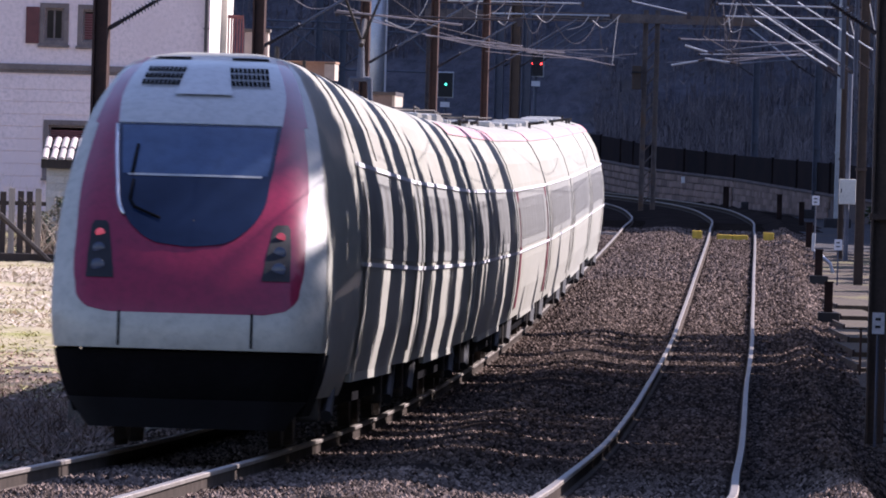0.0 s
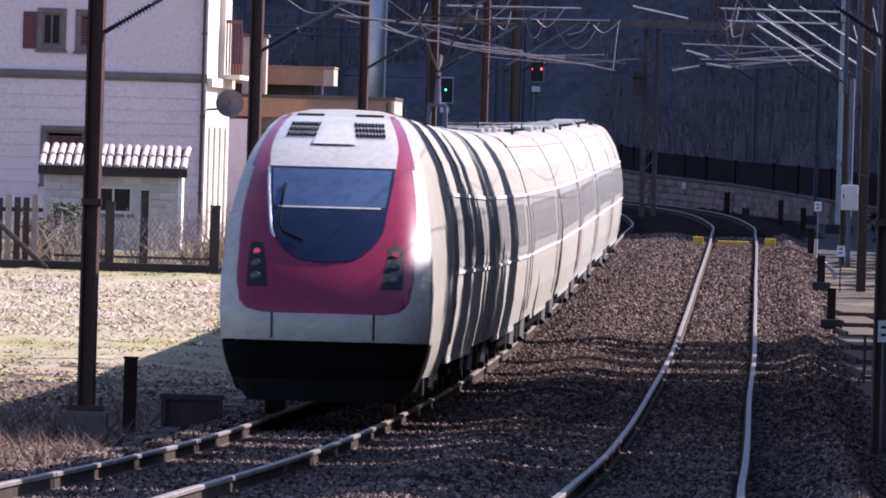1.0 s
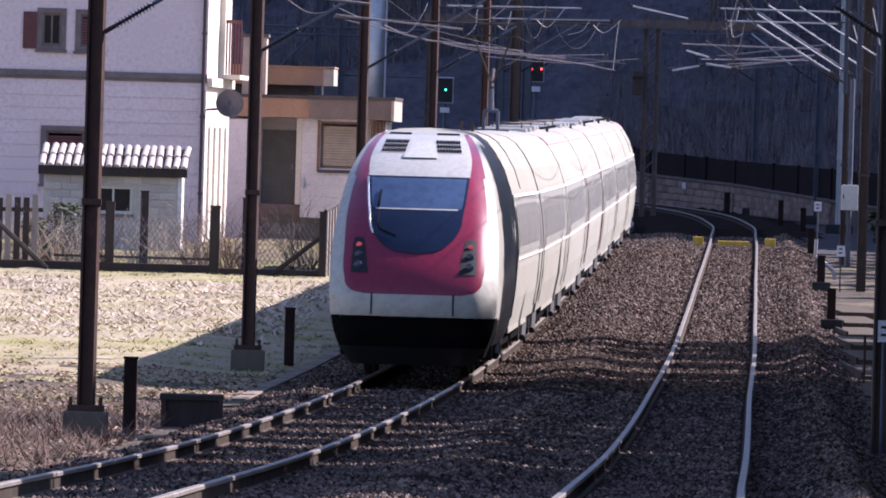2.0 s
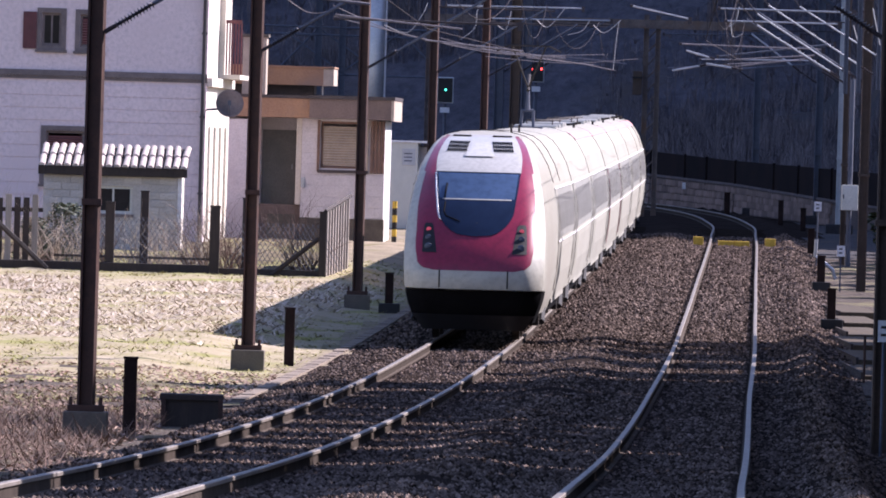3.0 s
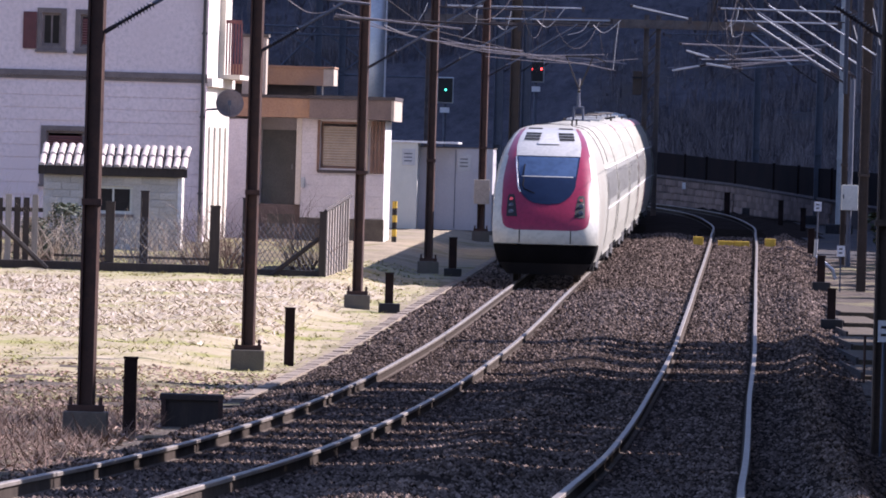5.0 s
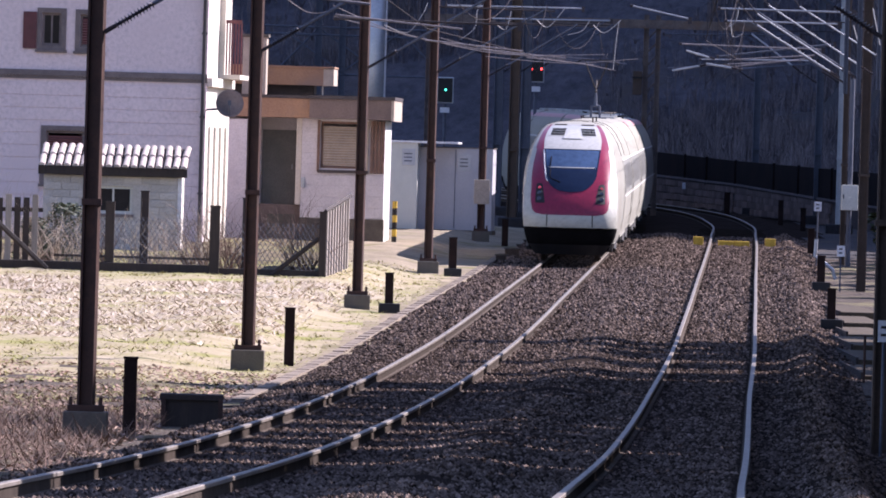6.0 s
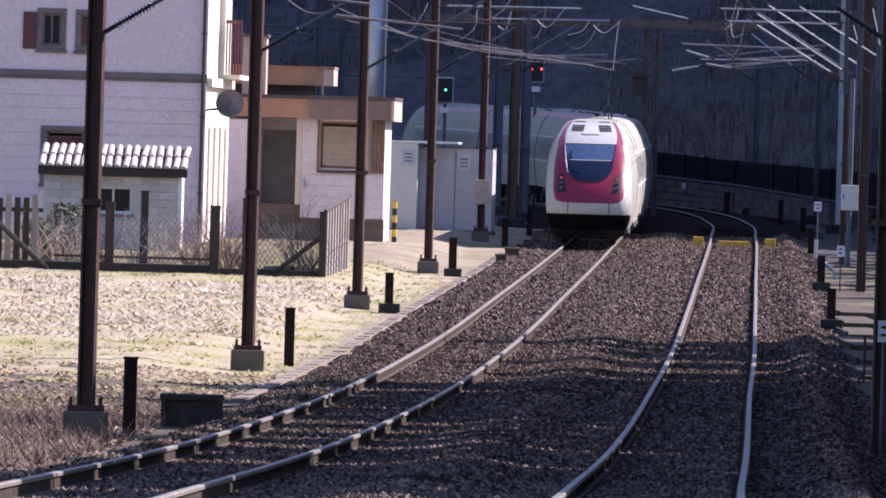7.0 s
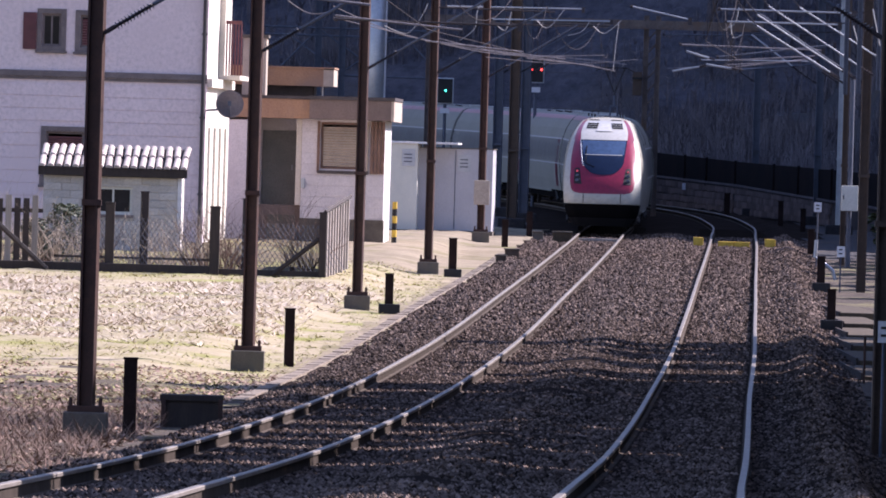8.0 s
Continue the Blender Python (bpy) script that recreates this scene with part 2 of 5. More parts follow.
def hose(bm, pts, r, sides=6):
    """A bent bar or slack wire through the points, one closed tube."""
    pts = [Vector(p) for p in pts]
    rings = []
    for i, p in enumerate(pts):
        way = (pts[min(i + 1, len(pts) - 1)] - pts[max(i - 1, 0)]).normalized()
        a = way.cross(Vector((0, 0, 1)) if abs(way.z) < 0.9 else Vector((1, 0, 0))).normalized()
        b = way.cross(a)
        rings.append([bm.verts.new(p + r * (math.cos(2 * math.pi * k / sides) * a + math.sin(2 * math.pi * k / sides) * b)) for k in range(sides)])
    for r0, r1 in zip(rings, rings[1:]):
        for k in range(sides):
            bm.faces.new((r0[k], r0[(k + 1) % sides], r1[(k + 1) % sides], r1[k]))
    bm.faces.new(rings[0][::-1])
    bm.faces.new(rings[-1])
    return bm


def sag(p, q, drop, n=8):
    p, q = Vector(p), Vector(q)
    return [p.lerp(q, i / n) - Vector((0, 0, drop * 4 * (i / n) * (1 - i / n))) for i in range(n + 1)]


def hbeam(bm, x, y, z0, z1, w, t=0.03):
    """A steel H column, its flanges to either side, as one rolled section."""
    h, k = w / 2, 0.014
    ring = [(-h, -h), (-h + t, -h), (-h + t, -k), (h - t, -k), (h - t, -h), (h, -h), (h, h), (h - t, h), (h - t, k), (-h + t, k), (-h + t, h), (-h, h)]
    lo = [bm.verts.new((x + p, y + q, z0)) for p, q in ring]
    hi = [bm.verts.new((x + p, y + q, z1)) for p, q in ring]
    for i in range(12):
        bm.faces.new((lo[i], lo[(i + 1) % 12], hi[(i + 1) % 12], hi[i]))
    bm.faces.new(lo[::-1])
    bm.faces.new(hi)
    return bm


# ---------------------------------------------------------------- the lie of the land
def through_nodes(nodes):
    """A smooth curve through (distance, value) nodes."""
    xs, ys = np.array([n[0] for n in nodes], float), np.array([n[1] for n in nodes], float)
    h, dl = np.diff(xs), np.diff(ys) / np.diff(xs)
    m = np.concatenate(([dl[0]], (dl[:-1] * h[1:] + dl[1:] * h[:-1]) / (h[1:] + h[:-1]), [dl[-1]]))

    def at(x):
        x = np.asarray(x, float)
        i = np.clip(np.searchsorted(xs, x) - 1, 0, len(xs) - 2)
        u = (x - xs[i]) / h[i]
        inside = ((2 * u ** 3 - 3 * u ** 2 + 1) * ys[i] + (u ** 3 - 2 * u ** 2 + u) * h[i] * m[i]
                  + (-2 * u ** 3 + 3 * u ** 2) * ys[i + 1] + (u ** 3 - u ** 2) * h[i] * m[i + 1])
        return np.where(x < xs[0], ys[0] + m[0] * (x - xs[0]), np.where(x > xs[-1], ys[-1] + m[-1] * (x - xs[-1]), inside))
    return at


rail_z = through_nodes([(-60, 1.0), (40, 1.0), (85, 0.77), (107, 0.46), (122, 0.28), (140, 0.12), (170, -0.02), (200, 0.0), (225, 0.09), (261, 0.29),
                        (300, 0.54), (340, 0.81), (382, 1.08), (425, 1.3), (465, 1.6), (500, 1.85), (555, 2.35), (700, 3.6), (1200, 5.0)])
lineside_z = through_nodes([(-60, 0.0), (60, 0.0), (103, -0.20), (143, -0.24), (190, -0.23), (245, 0.08), (297, 0.39), (360, 0.82), (400, 1.0), (500, 1.7), (600, 2.3), (700, 3.0), (1200, 4.2)])
field_z = through_nodes([(-60, 0.0), (60, 0.0), (103, -0.20), (143, -0.24), (185, -0.12), (230, 0.25), (282, 0.54), (345, 0.92), (400, 1.1), (500, 1.7), (600, 2.3), (700, 3.0), (1200, 4.2)])
CURVE, RADIUS = 425.0, 540.0


def bend(d, x0, slope, r):
    u = np.asarray(d, float) - CURVE
    return x0 + slope * u - u * u / (2 * r)


def line_nodes(near, x0, r):
    return through_nodes(near + [(CURVE + u, float(bend(CURVE + u, x0, 0.022, r))) for u in (0, 35, 75, 135, 215, 295)])


line_a = line_nodes([(-60, -11.5), (0, -8.0), (50, -4.7), (85, -2.95), (104, -2.44), (119, -2.02), (136, -1.55), (153.7, -1.05), (172, -0.51), (191, 0.05), (211.7, 0.66),
                     (234.7, 1.30), (261.4, 2.03), (293.5, 2.94), (333.4, 4.05), (382, 5.33)], 6.3, RADIUS)
line_b = line_nodes([(-60, -7.0), (0, -3.6), (50, -0.3), (85, 1.5), (104, 2.06), (119, 2.50), (136, 2.98), (153.7, 3.47), (172, 3.98), (191, 4.54), (211.7, 5.14),
                     (234.7, 5.77), (261.4, 6.51), (293.5, 7.39), (333.4, 8.5), (382, 9.8)], 10.75, RADIUS + 4)


def land_z(x, d):
    """Height of the ground: the ballast bed under both tracks, shouldering down to the fields."""
    x, d = np.asarray(x, float), np.asarray(d, float)
    a, b = line_a(d), line_b(d)
    g, top = lineside_z(d), rail_z(d) - 0.160
    away = np.clip((a - 3.4 - x) / 1.6, 0, 1)
    g = g + (field_z(d) - g) * away * away * (3 - 2 * away)
    left = np.clip((x - (a - 2.2)) / 0.75, 0, 1)
    right = np.clip(((b + 2.55) - x) / 0.75, 0, 1)
    bed = np.minimum(left, right)
    low = np.where(x < a, g, g - 0.05)
    # stones heaped between the tracks and in a bank outside the second one
    heap = 0.10 * np.exp(-((x - (a + b) / 2) / 0.55) ** 2) + 0.17 * np.exp(-((x - b - 1.75) / 0.33) ** 2) + 0.03 * np.exp(-((x - a + 1.42) / 0.2) ** 2)
    high = top + heap
    hill = np.clip(d - 620, 0, None) * 0.55
    # the wooded spur, added on the sunny side to shade all beyond its end
    start = np.maximum(364.0, 375.6 + 2.3 * (x - 33))
    shade_spur = np.clip((x - 20) * 1.6, 0, 220) * np.clip((d - start) / 10, 0, 1)
    hill = np.maximum(hill, shade_spur)
    bank = np.where(x > b + 8, np.clip(x - b - 8, 0, 30) * 0.15, 0) * np.clip((d - 330) / 100, 0, 1)
    return low + (high - low) * bed * bed * (3 - 2 * bed) + hill + bank


def up(x, d):
    return float(land_z(x, d))


# ---------------------------------------------------------------- ground
def build_ground():
    xs = np.concatenate(([-1500, -700, -300, -140, -70, -45, -32, -26], np.arange(-22, 20, 0.3), np.arange(20, 60, 2.0), [60, 70, 80, 95, 110, 157, 165, 220, 400, 800, 1500]))
    ds = np.concatenate(([-1500, -500, -200, -100], np.arange(-60, 84, 2.5), np.arange(85, 240, 0.8), np.arange(240, 420, 1.6), np.arange(420, 660, 5),
                         np.arange(660, 982, 20), [982, 1010, 1100, 1400, 2200]))
    gx, gd = np.meshgrid(xs, ds)
    a, b = line_a(ds)[:, None], line_b(ds)[:, None]
    gz = land_z(gx, gd)
    gz = np.where(gd > 982, 199 - (gd - 982) * 0.1, gz)
    near = (gd > 80) & (gd < 420) & (abs(gx) < 24)
    bed = (gx > a - 3.1) & (gx < b + 3.1)
    loose = np.exp(-((gx - (a + b) / 2) / 0.7) ** 2) + np.exp(-((gx - b - 1.8) / 0.5) ** 2)
    lump = np.array([noise.fractal((x * 0.9, y * 0.35, 0.0), 1.0, 2.0, 4) for x, y in zip(gx.ravel(), gd.ravel())]).reshape(gx.shape)
    gz = gz + np.where(near, lump * np.where(bed, 0.006 + 0.06 * np.clip(loose, 0, 1), 0.07), 0)
    far = (gd > 640) & (gd < 985)
    rough = np.array([noise.fractal((x * 0.03, y * 0.03, 7.0), 1.0, 2.0, 5) for x, y in zip(gx.ravel(), gd.ravel())]).reshape(gx.shape)
    gz = gz + np.where(far, rough * np.clip((gd - 640) * 0.05, 0, 9) * (gd < 960), 0)
    nx, nd = len(xs), len(ds)
    verts = np.stack([gx, gd, gz], -1).reshape(-1, 3)
    i, j = np.meshgrid(np.arange(nx - 1), np.arange(nd - 1))
    k = (j * nx + i).ravel()
    faces = np.stack([k, k + 1, k + nx + 1, k + nx], -1)
    me = bpy.data.meshes.new("ground")
    me.from_pydata(verts.tolist(), [], faces.tolist())
    for m in ("soil", "ballast", "path", "wood", "thicketshade", "darkground", "garden"):
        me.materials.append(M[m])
    cx, cd = gx[:-1, :-1] + 0.15, gd[:-1, :-1] + 0.4
    ca, cb = line_a(cd), line_b(cd)
    wob = lump[:-1, :-1] * 0.35
    idx = np.zeros(cx.shape, int)
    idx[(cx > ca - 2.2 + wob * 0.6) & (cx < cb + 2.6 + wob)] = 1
    pathy = (cx > ca - 2.75 + wob * 0.5) & (cx <= ca - 2.2 + wob * 0.6) & (cd > 165)
    yard = (cx > -2.6 - (cd - 300) * 0.02) & (cx < ca - 2.4) & (cd > 296) & (cd < 400)
    idx[pathy | yard] = 2
    idx[(cx < -2.9) & (cd > 273) & (cd < 345)] = 6
    # right of the second track this dark colour also carries the shade there
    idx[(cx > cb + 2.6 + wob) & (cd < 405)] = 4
    # very dark ground colour further along on the right
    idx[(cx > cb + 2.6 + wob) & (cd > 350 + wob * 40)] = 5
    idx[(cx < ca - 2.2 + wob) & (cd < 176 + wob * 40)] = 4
    # the same dark ground everywhere past 405 m
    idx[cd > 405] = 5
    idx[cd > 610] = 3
    idx[(cd > 405) & (cx > ca - 3.2) & (cx < cb + 3.2)] = 1
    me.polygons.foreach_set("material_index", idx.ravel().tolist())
    me.polygons.foreach_set("use_smooth", [True] * len(me.polygons))
    return tagged(new("ground", me), "ground of dry grass, ballast and a wooded slope behind", "ground", kind="structure")


build_ground()


def scatter(name, mat, pts, size, shape, label, category):
    """Many small pieces of one shape in one mesh, turned and sized at random. pts: n x 3; size: n x 3."""
    rng = np.random.default_rng(len(pts))
    base, faces = np.array(shape[0], float), np.array(shape[1])
    n = len(pts)
    ang = rng.uniform(0, 2 * math.pi, n)
    v = base[None] * size[:, None, :] * (1 + rng.uniform(-0.25, 0.25, (n, len(base), 3)))
    c, s = np.cos(ang)[:, None], np.sin(ang)[:, None]
    v = np.stack([v[..., 0] * c - v[..., 1] * s, v[..., 0] * s + v[..., 1] * c, v[..., 2]], -1) + pts[:, None, :]
    f = (faces[None] + (np.arange(n) * len(base))[:, None, None]).reshape(-1, faces.shape[1])
    me = bpy.data.meshes.new(name)
    me.from_pydata(v.reshape(-1, 3).tolist(), [], f.tolist())
    me.materials.append(mat)
    return tagged(new(name, me), label, category, kind="stuff")


OCTA = ([(1, 0, 0), (0, 1, 0), (-1, 0, 0), (0, -1, 0), (0.2, 0.1, 1), (0, 0, -1)],
        [(0, 1, 4), (1, 2, 4), (2, 3, 4), (3, 0, 4), (1, 0, 5), (2, 1, 5), (3, 2, 5), (0, 3, 5)])
BLADE = ([(-1, 0, 0), (1, 0, 0), (0.6, 1.2, 1)], [(0, 1, 2)])


def build_stones():
    rng = np.random.default_rng(5)
    n = 120000
    d = 86 + (rng.uniform(0, 1, n) ** 1.5) * 306
    a, b = line_a(d), line_b(d)
    x = rng.uniform(a - 2.15, b + 2.6)
    off_a, off_b = abs(abs(x - a) - 0.7175), abs(abs(x - b) - 0.7175)
    keep = (off_a > 0.07) & (off_b > 0.07)
    x, d = x[keep], d[keep]
    r = rng.uniform(0.013, 0.037, len(x)) * (1 + 0.6 * np.clip((d - 190) / 60, 0, 1))
    pts = np.stack([x, d, land_z(x, d) + r * 0.45], -1)
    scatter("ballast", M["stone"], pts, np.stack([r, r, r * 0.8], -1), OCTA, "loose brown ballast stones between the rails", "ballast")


build_stones()


def build_grass():
    rng = np.random.default_rng(8)
    # dry straw over the field
    n = 90000
    d = rng.uniform(150, 300, n)
    x = rng.uniform(-16, line_a(d) - 2.6)
    lumps = np.array([noise.noise((p * 0.35, q * 0.12, 3.0)) for p, q in zip(x, d)])
    greenish = (d < 205 + 10 * lumps) | (x > line_a(d) - 3.9 + lumps) | (d > 262 + 8 * lumps)
    h = rng.uniform(0.025, 0.11, n) * (1 + 0.6 * lumps)
    w = rng.uniform(0.012, 0.045, n)
    pts = np.stack([x, d, land_z(x, d) - 0.02], -1)
    size = np.stack([w, h * 2.6, h], -1)
    scatter("dry_grass", M["straw"], pts[~greenish], size[~greenish], BLADE, "flattened straw-coloured winter grass", "grass")
    scatter("short_grass", M["grass"], pts[greenish], size[greenish] * 0.6, BLADE, "short yellow-green grass beside the track", "grass")
    # dead brambles beside the nearest mast
    n = 15000
    d = rng.uniform(126, 176, n)
    x = rng.uniform(-9, line_a(d) - 2.5)
    h = rng.uniform(0.06, 0.34, n) * np.clip((176 - d) / 30, 0.15, 1)
    pts = np.stack([x, d, land_z(x, d) - 0.02], -1)
    scatter("bramble", M["bramble"], pts, np.stack([rng.uniform(0.004, 0.011, n), h * 1.3, h], -1), BLADE, "tangle of dead brown bramble stems", "bramble")
    n = 14000
    d = rng.uniform(126, 186, n)
    x = rng.uniform(-9, line_a(d) - 2.4)
    pts = np.stack([x, d, land_z(x, d) + 0.01], -1)
    r = rng.uniform(0.012, 0.05, n)
    scatter("leaf_litter", M["deadleaf"], pts, np.stack([r, r * 1.4, r * 0.7], -1), BLADE, "dead brown leaves and bleached stalks on the ground", "leaves")


build_grass()


# ---------------------------------------------------------------- tracks
def build_track(line, name, label):
    thing = anchor(name, label, "track", kind="structure")
    ds = np.concatenate((np.arange(-60, 90, 10), np.arange(90, 420, 2.5), np.arange(420, 690, 6)))
    x, z = line(ds), rail_z(ds)
    slope = np.gradient(x, ds)
    nx, ny = 1 / np.hypot(1, slope), -slope / np.hypot(1, slope)
    # three pieces, so the web can carry the head's shade in its colour
    prof_web = [(-0.016, -0.14), (0.016, -0.14), (0.012, -0.042), (-0.012, -0.042)]
    prof_foot = [(-0.075, -0.172), (0.075, -0.172), (0.075, -0.152), (0.02, -0.138), (-0.02, -0.138), (-0.075, -0.152)]
    prof_head = [(-0.014, -0.045), (0.014, -0.045), (0.036, -0.036), (0.037, -0.008), (0.028, 0.0), (-0.028, 0.0), (-0.037, -0.008), (-0.036, -0.036)]
    for side in (-0.7525, 0.7525):
        rails = []
        for pname, prof, mat, lab in (("rail", prof_web, M["railweb"], "rusty rail web, darkened for the head's shade"), ("foot", prof_foot, M["railfoot"], "dusty rail foot, paled for the light it catches"), ("rail_head", prof_head, M["rail"], "worn rail head, its lit side kept pale")):
            bm = bmesh.new()
            rings = [[bm.verts.new((xx + (side + p) * ax, dd + (side + p) * ay, zz + q)) for p, q in prof] for xx, dd, zz, ax, ay in zip(x, ds, z, nx, ny)]
            for r0, r1 in zip(rings, rings[1:]):
                for i in range(len(prof)):
                    bm.faces.new((r0[i], r0[(i + 1) % len(prof)], r1[(i + 1) % len(prof)], r1[i]))
            rails.append(part(pname, bm, mat, rails[0] if rails else thing, lab))
    # sleepers: the nearest stretch singly, the rest joined
    me = finish(boxed(-1.25, 1.25, -0.12, 0.12, -0.13, 0.0, bevel=0.015), "sleeper", M["sleeper"])
    rest = bmesh.new()
    d = 92.0
    count = 0
    while d < 420:
        xx, zz = float(line(d)), float(rail_z(d)) - 0.148
        if count < 290:
            s = new("sleeper", me)
            s.parent = thing
            s.location = (xx, d, zz)
        else:
            box(rest, xx - 1.25, xx + 1.25, d - 0.12, d + 0.12, zz - 0.13, zz)
        count += 1
        d += 0.6
    far = part("sleepers_far", rest, M["sleeper"], thing)
    far["kind"] = "stuff"
    return thing


build_track(line_a, "track_1", "curving railway track on dark ballast, rails polished")
build_track(line_b, "track_2", "second railway track, curving away beside the first")


# ---------------------------------------------------------------- overhead line
def insulator(bm, p, q, r=0.078, n=8):
    p, q = Vector(p), Vector(q)
    for i in range(n):
        c = p.lerp(q, (i + 0.3) / n)
        e = p.lerp(q, (i + 0.65) / n)
        rod(bm, c, e, r, r * 0.45, sides=10)
    rod(bm, p, q, r * 0.35)
    return bm


def mast(x, d, z0, height, w, group, arm_z, arm_reach, side=1, base=True, mat="rust", box_on=False):
    """An H-section mast on a concrete block, with a bracket arm to the wire over its track."""
    thing = anchor("catenary_mast", "rust-brown steel catenary mast on a concrete block footing", "mast", group, at=(x, d, z0))
    top = 0.42 if base else 0.0
    column = hbeam(bmesh.new(), 0, 0, top, height, w)
    bmesh.ops.rotate(column, cent=(0, 0, 0), matrix=Matrix.Rotation(radians(-9 if side > 0 else 0), 3, "Z"), verts=column.verts)
    part("column", column, M[mat], thing)
    if base:
        part("footing", boxed(-0.28, 0.28, -0.3, 0.3, -0.3, 0.34, bevel=0.02), M["concrete"], thing, "weathered concrete block footing")
        part("base_plate", boxed(-0.23, 0.23, -0.2, 0.2, 0.34, 0.42), M[mat], thing)
        for a in (-0.19, 0.19):
            part("anchor_bolt", rodded((a, -0.14, 0.36), (a, -0.14, 0.52), 0.024), M[mat], thing)
    part("joint_collar", boxed(-w / 2 - 0.025, w / 2 + 0.025, -w / 2 - 0.02, w / 2 + 0.02, 2.95, 3.03), M[mat], thing)
    # bracket: raking strut with insulator, level tie, drop bracket and registration arm
    az = arm_z - z0
    p0 = Vector((side * w / 2, 0, az))
    p1 = Vector((side * arm_reach, 0, az + 0.62 * (arm_reach - 0.1)))
    pi = p0.lerp(p1, 0.22)
    part("insulator", insulator(bmesh.new(), p0.lerp(p1, 0.05), pi, 0.062, 12), M["insul"], thing, "dark ribbed insulator")
    part("bracket_tube", hose(bmesh.new(), [p0, p0.lerp(p1, 0.05)], 0.034), M["wire"], thing)
    rod_bm = rodded(pi, p1, 0.028)
    part("strut", rod_bm, M["galvdark"], thing)
    tz = p1.z - 0.02
    part("top_tie", rodded((side * w / 2, 0, tz), (side * (arm_reach + 0.25), 0, tz - 0.04), 0.02), M["wire"], thing)
    rz = az + 0.35
    part("registration_arm", rodded((side * arm_reach * 0.45, 0, rz + 0.28), (side * (arm_reach + 0.55), 0, rz + 0.10), 0.017), M["copper"], thing)
    if box_on:
        part("switch_box", boxed(-0.25, 0.25, -0.42, -0.16, 1.2, 1.98, bevel=0.02), M["blind"], thing, "beige switch box on the mast")
    return thing


for x, d, z0, arm, on in ((-4.46, 143, -0.25, 4.89, False), (-3.23, 190, -0.23, 5.15, False), (-1.83, 245, 0.08, 5.35, False),
                          (-0.38, 297, 0.38, 5.70, False), (1.18, 360, 0.82, 6.10, True)):
    mast(x, d, z0, 8.2, 0.20 if d < 300 else 0.22, "masts along the track", arm, 2.9, 1, box_on=on)
for x, d, z0, w in ((5.75, 147, -0.25, 0.24), (10.74, 290, 0.32, 0.24), (11.75, 333, 0.6, 0.16)):
    mast(x, d, z0, 8.6, w, "masts beside the second track", 5.4 + z0, 3.0, -1, base=False, mat="rust2")
for x, d, mat in ((2.43, 407, "rust2"), (2.97, 426, "galvdark"), (2.0, 440, "galvdark"), (12.83, 468, "galvdark"), (14.72, 447, "galvdark"), (14.68, 420, "galv")):
    far_mast = mast(x, d, up(x, d) - 0.2, 11.5, 0.34 if x < 8 else 0.28, "masts round the far curve", up(x, d) + 5.6, 3.2, -1 if x > 8 else 1, base=False, mat=mat)
    # footing drawn in the dark colour of the far ground
    part("footing", boxed(-0.5, 0.5, -0.45, 0.45, -0.2, 0.55, bevel=0.06), M["darkground"], far_mast, "dark concrete footing")


def overhead(line, name, stops, offset):
    thing = anchor(name, "bare contact wire and sagging catenary over the track", "overhead line", kind="structure")
    low = [Vector((float(line(d)) + offset * (-1) ** i, d, float(rail_z(d)) + 5.55)) for i, d in enumerate(stops)]
    part("contact_wire", hose(bmesh.new(), low, 0.0065), M["wire"], thing)
    bm = bmesh.new()
    for p, q in zip(low, low[1:]):
        hose(bm, sag(p + Vector((0, 0, 1.35)), q + Vector((0, 0, 1.35)), 0.95, 10), 0.006)
    part("catenary_wire", bm, M["wire"], thing)
    bm = bmesh.new()
    for p, q in zip(low, low[1:]):
        for k in range(1, 6):
            u = k / 6
            top = 1.35 - 0.95 * 4 * u * (1 - u)
            c = p.lerp(q, u)
            rod(bm, c, c + Vector((0, 0, top)), 0.005)
    part("dropper", bm, M["wire"], thing)


overhead(line_a, "overhead_line_1", [60, 100, 143, 184, 231, 282, 345, 410, 470, 530], 0.2)
overhead(line_b, "overhead_line_2", [60, 100, 147, 190, 235, 278, 330, 400, 465, 540], 0.2)


